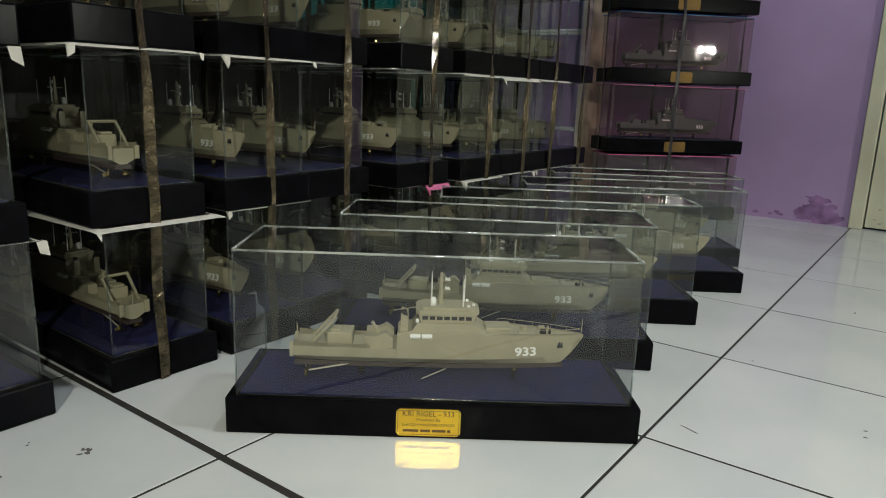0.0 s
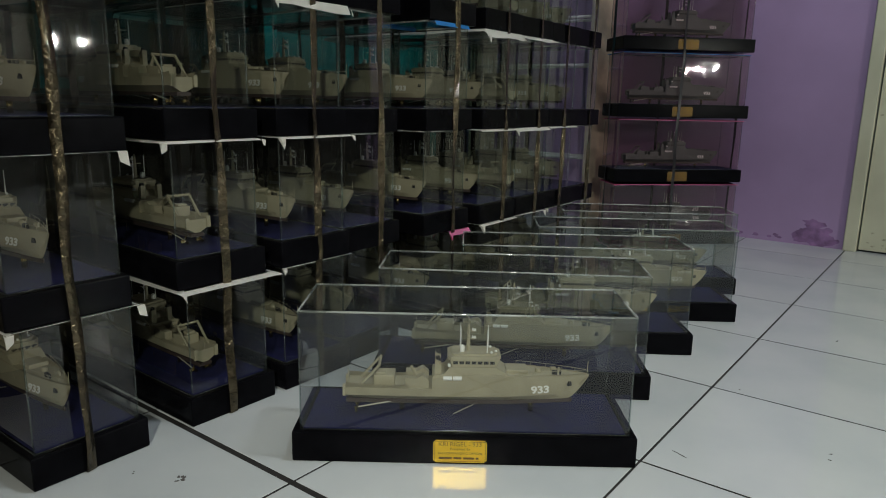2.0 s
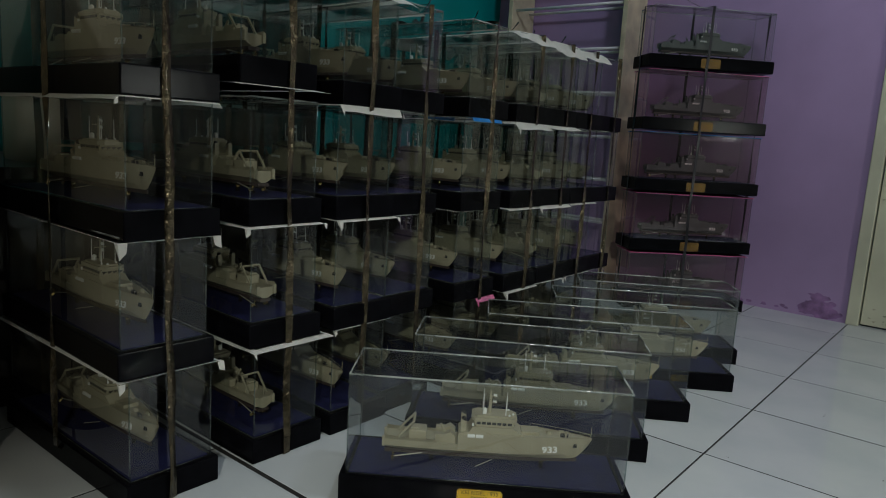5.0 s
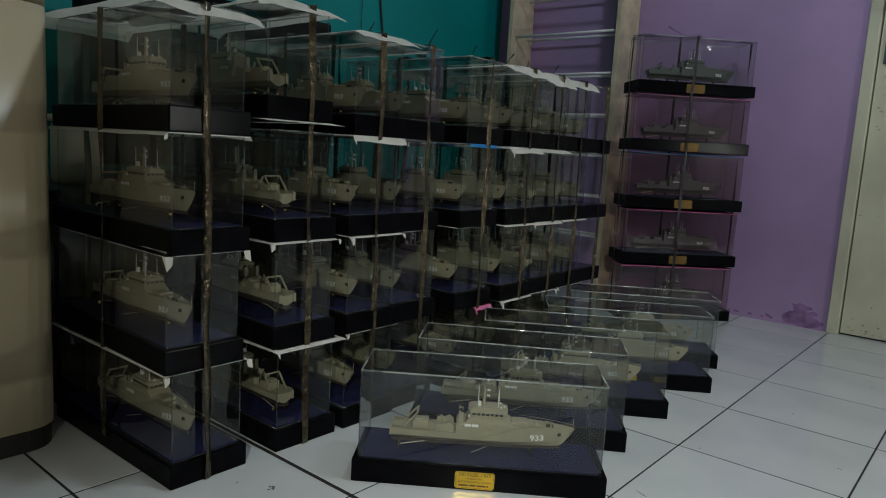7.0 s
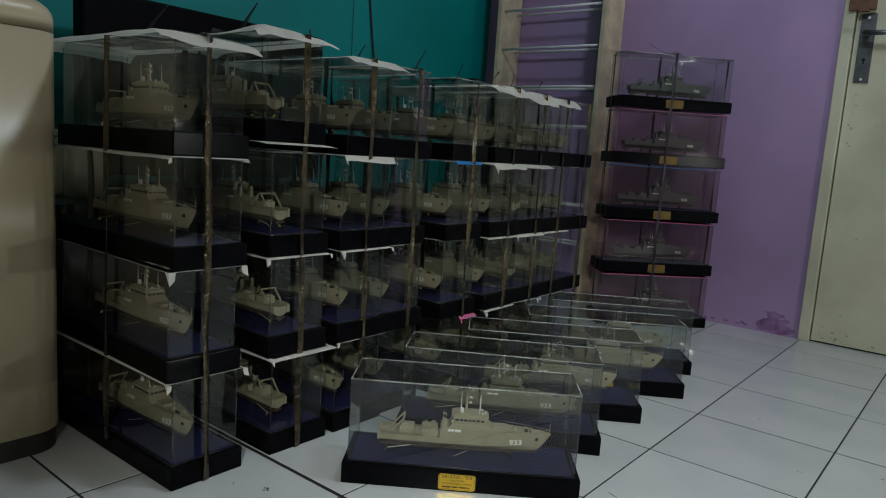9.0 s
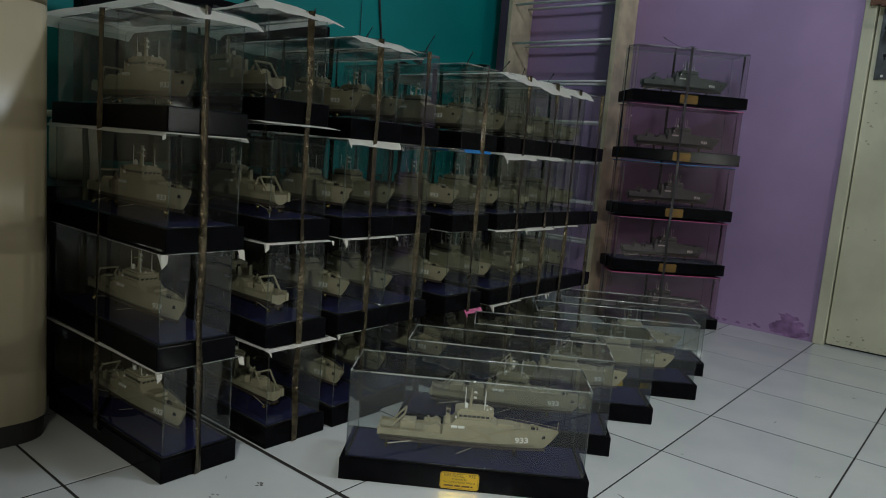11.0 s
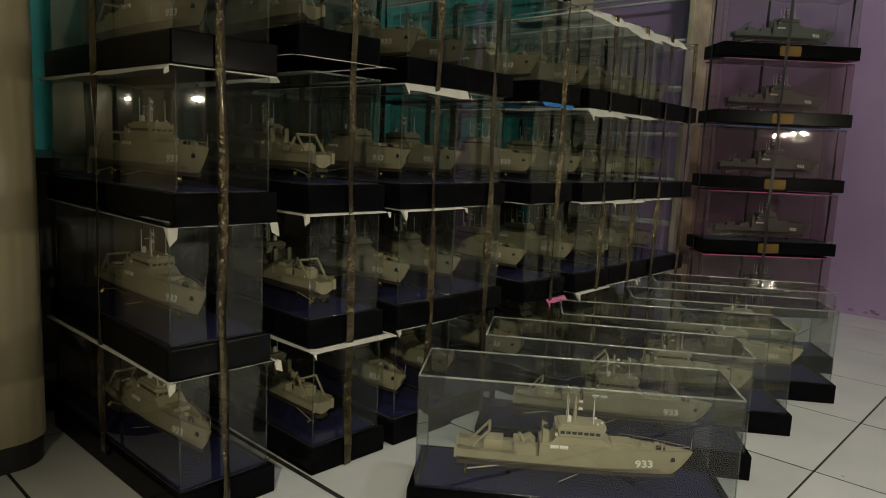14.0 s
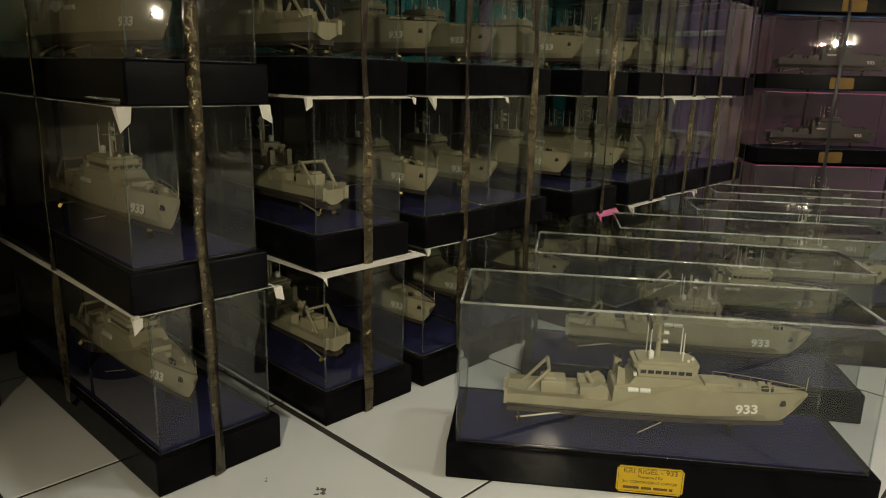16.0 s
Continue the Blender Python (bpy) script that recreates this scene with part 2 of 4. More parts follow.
box(bm, (X0 - 0.1, Y0 - 0.1, -0.08), (X1 + 0.1, Y1 + 0.1, -0.0009))
floor = thing("floor", bm, GROUT, "white glazed tile floor with dark dirty joints", "floor", "structure")

bm = bmesh.new()
box(bm, (X0 - 0.1, Y0 - 0.1, HIGH), (X1 + 0.1, Y1 + 0.1, HIGH + 0.1))
thing("ceiling", bm, CEIL, "plain pale painted ceiling", "ceiling", "structure")

# purple wall with the doorway
DX0, DX1, DH = -0.249, 0.60, 2.06
bm = bmesh.new()
box(bm, (X0 - 0.1, Y1, 0), (DX0, Y1 + 0.12, HIGH))
box(bm, (DX1, Y1, 0), (DX1 + 0.12, Y1 + 0.12, HIGH))
box(bm, (DX0, Y1, DH), (DX1, Y1 + 0.12, HIGH))
wall_n = thing("wall_north", bm, PURPLE, "purple painted plaster wall with peeling patches near the floor", "wall", "structure")
# unseen stretch added in near-black so the case panels reflect darkness
bm = bmesh.new()
box(bm, (DX1 + 0.12, Y1, 0), (X1 + 0.1, Y1 + 0.12, HIGH))
thing("wall_north_east", bm, PLAIN, "unseen dark wall stretch added to darken reflections", "wall", "structure")
bm = bmesh.new()
box(bm, (X0 - 0.12, Y0, 0), (X0, Y1, HIGH))
thing("wall_west", bm, TEAL, "teal painted plaster wall", "wall", "structure")
bm = bmesh.new()
box(bm, (X0, Y0 - 0.12, 0), (X1, Y0, HIGH))
thing("wall_south", bm, PLAIN, "plain painted wall", "wall", "structure")
bm = bmesh.new()
box(bm, (X1, Y0, 0), (X1 + 0.12, Y1, HIGH))
thing("wall_east", bm, PLAIN, "plain painted wall", "wall", "structure")

# peeled stains at the foot of the purple wall
rng = random.Random(5)
bm = bmesh.new()
for k in range(46):
    near = rng.random() < 0.7
    cx = rng.gauss(-0.335, 0.030) if near else rng.uniform(-0.60, -0.262)
    cz = 0.012 + abs(rng.gauss(0.0, 0.020 if near else 0.006)) * (1.6 if -0.36 < cx < -0.30 else 1.0)
    r = rng.uniform(0.004, 0.020 if near else 0.008)
    pts = []
    n = 14
    for a in range(n):
        rr = r * (0.55 + 0.9 * abs(noise.noise(Vector((k * 3.1, 1.4 * math.cos(a * math.tau / n), 1.4 * math.sin(a * math.tau / n))))) + rng.uniform(0, 0.35))
        pts.append(bm.verts.new((min(cx + rr * 1.5 * math.cos(a * math.tau / n), -0.2505), Y1 - 0.0006 - 0.00002 * k, max(0.001, cz + rr * math.sin(a * math.tau / n)))))
    bm.faces.new(pts)
part("peeled_patch", bm, STAIN, wall_n, "dark peeled paint patches")

# door
bm = bmesh.new()
box(bm, (DX0 + 0.001, Y1 - 0.012, 0), (DX0 + 0.038, Y1 + 0.10, DH), bevel=0.003)
box(bm, (DX1 - 0.038, Y1 - 0.012, 0), (DX1 - 0.001, Y1 + 0.10, DH), bevel=0.003)
box(bm, (DX0 + 0.038, Y1 - 0.012, DH - 0.038), (DX1 - 0.038, Y1 + 0.10, DH - 0.001), bevel=0.003)
door = thing("door_1", bm, CREAM, "closed cream painted door in a cream frame, scuffed and grimy", "door", "structure")
bm = bmesh.new()
box(bm, (DX0 + 0.042, Y1 + 0.004, 0.006), (DX1 - 0.042, Y1 + 0.044, DH - 0.042), bevel=0.002)
leaf = part("door_leaf", bm, CREAM, door)
bm = bmesh.new()
box(bm, (-0.192, Y1 - 0.002, 0.925), (-0.146, Y1 + 0.004, 1.155), bevel=0.0015)
plate = part("handle_plate", bm, STEEL, leaf, "dull steel lock plate")
bm = bmesh.new()
rod(bm, (-0.169, Y1 - 0.002, 1.085), (-0.169, Y1 - 0.05, 1.085), 0.010, 0.008, 12)
rod(bm, (-0.172, Y1 - 0.046, 1.085), (-0.065, Y1 - 0.046, 1.082), 0.009, 0.008, 12)
part("lever_handle", bm, STEEL, leaf, "dull steel lever handle", True)
bm = bmesh.new()
rod(bm, (-0.169, Y1 - 0.0005, 1.003), (-0.169, Y1 - 0.003, 1.003), 0.006, 0.006, 12)
box(bm, (-0.1715, Y1 - 0.003, 0.988), (-0.1665, Y1 - 0.0005, 1.003))
part("keyhole", bm, DARK, leaf)
for z in (0.937, 1.142):
    bm = bmesh.new()
    rod(bm, (-0.169, Y1 - 0.001, z), (-0.169, Y1 - 0.0045, z), 0.005, 0.004, 10)
    part("screw", bm, ROD, leaf)
bm = bmesh.new()
box(bm, (-0.232, Y1 - 0.024, 1.165), (-0.150, Y1 - 0.012, 1.205), bevel=0.002)
box(bm, (-0.200, Y1 - 0.030, 1.158), (-0.170, Y1 - 0.012, 1.175), bevel=0.002)
part("latch", bm, RUST, door, "brown rusty latch")

# scuffs and grime on the door leaf and its frame
rng = random.Random(31)
spots = []
for k in range(70):
    if k < 45:
        cx, cz, size = rng.uniform(-0.19, 0.30), 0.008 + abs(rng.gauss(0, 0.030)), rng.uniform(0.0010, 0.0045)
    elif k < 61:
        cx, cz, size = rng.uniform(-0.196, 0.20), rng.uniform(0.08, 0.98), rng.uniform(0.0012, 0.0035)
    else:
        cx, cz, size = rng.uniform(-0.19, -0.17), rng.uniform(0.70, 0.92), rng.uniform(0.0015, 0.004)
    spots.append((cx, cz, size, k))
bm = bmesh.new()
for cx, cz, size, k in spots:
    pts = []
    for a in range(10):
        rr = size * rng.uniform(0.5, 1.2)
        pts.append(bm.verts.new((cx + rr * 1.5 * math.cos(a * math.tau / 10), Y1 + 0.0034 - 0.00002 * k, max(0.008, cz + rr * math.sin(a * math.tau / 10)))))
    bm.faces.new(pts)
part("grime", bm, GRIME, leaf, "brown scuffs and grime")

# ---------------------------------------------------------------- the model ship
# local x runs to the bow, z up from the floor of its case; y to port
STERN, BOW, KEEL = -0.157, 0.160, 0.0605


def hull_half(x, level):
    """Half breadth of the hull at a place along it; level 0 keel, 1 chine, 2 deck edge."""
    s = (x - STERN) / (BOW - STERN)
    full = 0.0225 * min(1.0, 0.86 + 0.5 * s)
    if s > 0.55:
        q = (s - 0.55) / 0.45
        deck = full * (1 - q ** 2.3)
        chine = full * 0.93 * max(0.0, 1 - (q * 1.12) ** 1.7)
    else:
        deck, chine = full, full * 0.93
    return (0.25 * chine, chine, deck)[level]


def sheer(x):
    if x < -0.046:
        return 0.0835
    s = max(0.0, (x - 0.02) / (BOW - 0.02))
    return 0.0985 + 0.005 * min(1.0, max(0.0, (x + 0.02) / 0.03)) - 0.0062 * s


def build_ship():
    ship = empty("model_ship", "olive grey painted naval ship model with white 933 bow number", "model ship", "ship models")
    xs = [STERN, -0.14, -0.10, -0.0605, -0.046, -0.0455, -0.02, 0.01, 0.04, 0.065, 0.085, 0.10, 0.115, 0.128, 0.139, 0.148, 0.155, BOW]
    bm = bmesh.new()
    rings = []
    for x in xs:
        s = (x - STERN) / (BOW - STERN)
        rake = max(0.0, (s - 0.9) / 0.1)
        z0 = KEEL + 0.004 * max(0, 0.12 - s) / 0.12 + 0.034 * rake ** 1.6
        z1 = min(KEEL + 0.012 + 0.024 * rake ** 1.3, sheer(x) - 0.001)
        prof = [(0.0, z0), (hull_half(x, 0), z0 + 0.0004), (hull_half(x, 1), z1), (max(hull_half(x, 2), 0.0004), sheer(x))]
        if x == -0.046:
            prof[3] = (prof[3][0], 0.0835)
        ring = [bm.verts.new((x, -y, z)) for y, z in reversed(prof[1:])] + [bm.verts.new((x, 0, z0))] + [bm.verts.new((x, y, z)) for y, z in prof[1:]]
        rings.append(ring)
    for a, b in zip(rings, rings[1:]):
        for k in range(6):
            bm.faces.new((a[k], a[k + 1], b[k + 1], b[k]))
        bm.faces.new((a[6], a[0], b[0], b[6]))
    bm.faces.new(rings[0])
    bm.faces.new(rings[-1][::-1])
    hull = part("hull", bm, SHIP, ship)
    # dark bottom strip under the waterline
    bm = bmesh.new()
    outline = []
    for x in xs[:15]:
        outline.append((x, 0.55 * hull_half(x, 1)))
    pts = outline + [(x, -y) for x, y in reversed(outline)]
    prism(bm, pts, "z", KEEL - 0.0016, KEEL + 0.0035)
    part("keel", bm, SHIP_DARK, ship, "dark painted keel")
    # low bulwarks round the aft deck and the bow
    for side in (-1, 1):
        bm = bmesh.new()
        line = [STERN + 0.001, -0.13, -0.10, -0.075]
        for a, b in zip(line, line[1:]):
            ya, yb = side * (hull_half(a, 2) - 0.0006), side * (hull_half(b, 2) - 0.0006)
            za, zb = (0.0905 if a < -0.14 else 0.088), 0.088
            vs = [bm.verts.new(p) for p in ((a, ya, 0.083), (b, yb, 0.083), (b, yb, zb), (a, ya, za))]
            bm.faces.new(vs)
        bmesh.ops.solidify(bm, geom=bm.faces[:], thickness=0.001)
        part("bulwark", bm, SHIP, ship)
        bm = bmesh.new()
        line = [0.062, 0.085, 0.105, 0.125, 0.142, 0.1575]
        for a, b in zip(line, line[1:]):
            ya, yb = side * (hull_half(a, 2) - 0.0004), side * (hull_half(b, 2) - 0.0004)
            vs = [bm.verts.new(p) for p in ((a, ya, sheer(a) - 0.001), (b, yb, sheer(b) - 0.001), (b, yb, sheer(b) + 0.0014), (a, ya, sheer(a) + 0.0014 * min(1, (a - 0.06) / 0.02)))]
            bm.faces.new(vs)
        bmesh.ops.solidify(bm, geom=bm.faces[:], thickness=0.0008)
        part("bulwark", bm, SHIP, ship)
        # guard rail
        bm = bmesh.new()
        line = [0.066, 0.085, 0.105, 0.125, 0.142, 0.156]
        for a, b in zip(line, line[1:]):
            pa, pb = Vector((a, side * (hull_half(a, 2) - 0.001), sheer(a) + 0.0060)), Vector((b, side * (hull_half(b, 2) - 0.001), sheer(b) + 0.0060))
            rod(bm, pa, pb, 0.0003, seg=4)
            rod(bm, pa, pa - Vector((0, 0, 0.006)), 0.0003, seg=4)
        part("guard_rail", bm, SHIP, ship)
    # deck house and bridge
    bm = bmesh.new()
    prism(bm, [(-0.045, 0.083), (0.050, 0.083), (0.050, 0.1035), (0.036, 0.1125), (-0.024, 0.1125), (-0.030, 0.1035), (-0.045, 0.1005)], "y", -0.0205, 0.0205)
    house = part("deck_house", bm, SHIP, ship)
    bm = bmesh.new()
    box(bm, (0.050, -0.012, 0.097), (0.078, 0.012, 0.1065), bevel=0.001)
    part("fore_house", bm, SHIP, ship)
    bm = bmesh.new()
    prism(bm, [(-0.020, 0.112), (0.035, 0.112), (0.040, 0.1215), (-0.023, 0.1215)], "y", -0.0175, 0.0175)
    bridge = part("bridge", bm, SHIP, ship)
    bm = bmesh.new()
    pts = [(-0.026, -0.015), (-0.022, -0.0195), (0.034, -0.0195), (0.042, -0.012), (0.042, 0.012), (0.034, 0.0195), (-0.022, 0.0195), (-0.026, 0.015)]
    prism(bm, pts, "z", 0.1213, 0.1262)
    prism(bm, [(x * 0.86 + 0.001, y * 0.8) for x, y in pts], "z", 0.1260, 0.1290)
    part("bridge_roof", bm, SHIP, ship)
    pane = bmesh.new()
    box(pane, (-0.0030, -0.0004, -0.0019), (0.0030, 0.0004, 0.0019))
    pane_me = mesh_of("window_pane", pane, DARK)
    for side in (-1, 1):
        for k in range(7):
            ob = new("window_pane", pane_me)
            ob.parent = ship
            ob.location = (-0.016 + 0.0078 * k, side * 0.0176, 0.1178)
    for k in range(4):
        ob = new("window_pane", pane_me)
        ob.parent = ship
        ob.matrix_basis = pose(0.0383, -0.012 + 0.008 * k, 0.1180, 0, -28, 90)
    # funnels
    for side in (-1, 1):
        bm = bmesh.new()
        prism(bm, [(-0.0425, 0.083), (-0.0335, 0.083), (-0.0345, 0.1185), (-0.0420, 0.1215)], "y", side * 0.013 - 0.0035, side * 0.013 + 0.0035)
        f = part("funnel", bm, SHIP, ship)
        bm = bmesh.new()
        rod(bm, (-0.038, side * 0.013, 0.1185), (-0.039, side * 0.013, 0.1245), 0.0036, 0.0030, 8)
        part("funnel_cap", bm, DARK, f, "black funnel cap")
        # life raft canisters
        for k in range(2):
            bm = bmesh.new()
            rod(bm, (-0.0315 + 0.0125 * k, side * 0.0228, 0.0985), (-0.0205 + 0.0125 * k, side * 0.0228, 0.0985), 0.0026, seg=10)
            part("life_raft", bm, WHITE, ship, "white life raft canister")
        bm = bmesh.new()
        box(bm, (-0.026, side * 0.017 - 0.002, 0.1125), (-0.0225, side * 0.017 + 0.002, 0.1165), bevel=0.0005)
        part("signal_lamp", bm, WHITE, ship)
        # deck crane
        bm = bmesh.new()
        prism(bm, [(-0.080, 0.083), (-0.050, 0.083), (-0.050, 0.094), (-0.058, 0.1005), (-0.066, 0.096), (-0.080, 0.096)], "y", side * 0.0125 - 0.006, side * 0.0125 + 0.006)
        part("winch_house", bm, SHIP, ship)
    bm = bmesh.new()
    rod(bm, (-0.066, -0.006, 0.095), (-0.073, -0.008, 0.109), 0.0028, 0.0020, 6)
    part("crane_arm", bm, SHIP, ship)
    bm = bmesh.new()
    box(bm, (-0.121, -0.013, 0.083), (-0.094, 0.013, 0.0975), bevel=0.001)
    box(bm, (-0.118, -0.010, 0.0975), (-0.106, 0.004, 0.1005), bevel=0.001)
    part("deck_locker", bm, SHIP, ship)
    # stern gantry
    bm = bmesh.new()
    for side in (-1, 1):
        box(bm, (-0.0014, side * 0.0165 - 0.0013, 0), (0.0014, side * 0.0165 + 0.0013, 0.040), pose(-0.140, 0, 0.0835, 0, 42, 0))
    box(bm, (-0.0014, -0.0178, 0.038), (0.0014, 0.0178, 0.0405), pose(-0.140, 0, 0.0835, 0, 42, 0))
    part("stern_gantry", bm, SHIP, ship)
    for side in (-1, 1):
        bm = bmesh.new()
        box(bm, (-0.1605, side * 0.0165 - 0.0028, 0.071), (-0.1565, side * 0.0165 + 0.0028, 0.087), bevel=0.0008)
        part("stern_fender", bm, SHIP, ship)
    # mast, domes, antennas
    bm = bmesh.new()
    rod(bm, (0.0005, 0, 0.1285), (0.0005, 0, 0.1640), 0.0030, 0.0013, 8)
    for z in (0.144, 0.154):
        box(bm, (0.000, -0.001, z), (0.009, 0.001, z + 0.0012))
    box(bm, (-0.001, -0.009, 0.1495), (0.001, 0.009, 0.1507))
    part("mast", bm, SHIP, ship)
    for z in (0.1458, 0.1558):
        bm = bmesh.new()
        prism(bm, [(0.0045, z), (0.0105, z - 0.0012), (0.0095, z + 0.0022), (0.0070, z + 0.0014), (0.0055, z + 0.0032)], "y", -0.0016, 0.0016)
        part("radar", bm, WHITE, ship, "small white radar")
    bm = bmesh.new()
    rod(bm, (-0.0075, -0.006, 0.1285), (-0.0075, -0.006, 0.1345), 0.0031, 0.0032, 10)
    bmesh.ops.create_uvsphere(bm, u_segments=10, v_segments=6, radius=0.0032, matrix=Matrix.Translation((-0.0075, -0.006, 0.1350)))
    part("radome", bm, WHITE, ship, "white radar dome", True)
    for x, y, h in ((-0.0095, -0.009, 0.1625), (-0.0095, 0.009, 0.1625), (0.0245, -0.010, 0.1600), (0.0270, 0.010, 0.1590)):
        bm = bmesh.new()
        rod(bm, (x, y, 0.1285), (x, y, h), 0.00085, 0.00045, 5)
        part("antenna", bm, WHITE, ship)
    for x, y in ((0.030, -0.012), (0.036, -0.006), (0.030, 0.010)):
        bm = bmesh.new()
        bmesh.ops.create_uvsphere(bm, u_segments=8, v_segments=5, radius=0.0018, matrix=Matrix.Translation((x, y, 0.1300)))
        part("searchlight", bm, WHITE, ship, "", True)
    # foredeck gear
    bm = bmesh.new()
    rod(bm, (0.093, 0, 0.0985), (0.093, 0, 0.1055), 0.0045, 0.0038, 10)
    rod(bm, (0.093, 0, 0.1045), (0.104, 0, 0.1060), 0.0007, 0.0005, 5)
    part("deck_gun", bm, SHIP, ship)
    for y in (-0.006, 0.006):
        bm = bmesh.new()
        box(bm, (0.110, y - 0.002, 0.099), (0.117, y + 0.002, 0.1045), bevel=0.0008)
        rod(bm, (0.121, y, 0.099), (0.121, y, 0.1040), 0.0014, seg=6)
        part("anchor_winch", bm, DARK if y < 0 else SHIP, ship)
    bm = bmesh.new()
    rod(bm, (0.1575, 0, 0.100), (0.1580, 0, 0.1150), 0.00055, 0.0004, 5)
    part("jack_staff", bm, SHIP, ship)
    bm = bmesh.new()
    rod(bm, (-0.1545, 0, 0.083), (-0.1555, 0, 0.1030), 0.00055, 0.0004, 5)
    part("flag_staff", bm, SHIP, ship)
    # numbers and anchors on both bows
    for side in (-1, 1):
        x = 0.0945
        dy = (hull_half(x + 0.012, 2) - hull_half(x - 0.012, 2)) / 0.024
        lean = math.degrees(math.atan2(hull_half(x, 2) - hull_half(x, 1), sheer(x) - KEEL - 0.012))
        mid = (hull_half(x, 1) + (hull_half(x, 2) - hull_half(x, 1)) * 0.42)
        yaw = math.degrees(math.atan(dy))
        m = pose(x, side * (mid + 0.0012), 0.0808, 0, 0, (180 + yaw) if side > 0 else -yaw) @ pose(0, 0, 0, 90 - lean * 1.0, 0, 0)
        letters("hull_number", "933", 0.0130, WHITE, ship, m, 0.0003, bold=0.00035).scale = (1.28, 1, 1)
        ax = 0.1335
        m = pose(ax, side * (0.45 * hull_half(ax, 1) + 0.55 * hull_half(ax, 2) + 0.0006), 0.0862)
        bm = bmesh.new()
        yaw = math.atan((hull_half(ax + 0.006, 2) - hull_half(ax - 0.006, 2)) / 0.012) * side
        box(bm, (-0.0030, -0.0008, -0.0025), (0.0030, 0.0008, 0.0005), m @ pose(0, 0, 0, 0, 0, math.degrees(yaw)))
        box(bm, (-0.0018, -0.0008, 0.0), (-0.0004, 0.0008, 0.0035), m @ pose(0, 0, 0, 0, 0, math.degrees(yaw)))
        box(bm, (0.0010, -0.0008, 0.0), (0.0024, 0.0008, 0.0030), m @ pose(0, 0, 0, 0, 0, math.degrees(yaw)))
        part("anchor", bm, DARK, ship, "dark anchor")
    # stand posts, shafts and propellers
    for x in (-0.085, 0.085):
        bm = bmesh.new()
        rod(bm, (x, 0, 0.0440), (x, 0, KEEL + 0.001), 0.0033, seg=12)
        part("stand_post", bm, BRASS, ship, "brass stand post", True)
    for side in (-1, 1):
        bm = bmesh.new()
        rod(bm, (-0.142, side * 0.012, 0.0530), (-0.098, side * 0.010, 0.0610), 0.0009, 0.0011, 6)
        part("propeller_shaft", bm, PALE, ship)
        bm = bmesh.new()
        for k in range(3):
            a = k * 120 + 20
            box(bm, (-0.0007, -0.0022, 0.0005), (0.0007, 0.0022, 0.0068), pose(-0.1435, side * 0.012, 0.0528, a, 0, 0) @ pose(0, 0, 0, 0, 0, 28), bevel=0.0004)
        rod(bm, (-0.1465, side * 0.012, 0.0522), (-0.141, side * 0.012, 0.0532), 0.0012, 0.0016, 6)
        part("propeller", bm, BRASS, ship, "polished brass propeller")
        bm = bmesh.new()
        rod(bm, (0.008, side * 0.016, 0.0600), (-0.018, side * 0.030, 0.0535), 0.0006, 0.0005, 5)
        part("stabiliser_fin", bm, PALE, ship)
    return ship


# ---------------------------------------------------------------- the display case
L, W, BH, CASE_H = 0.425, 0.140, 0.039, 0.191
CL, CW = L - 0.020, W - 0.016


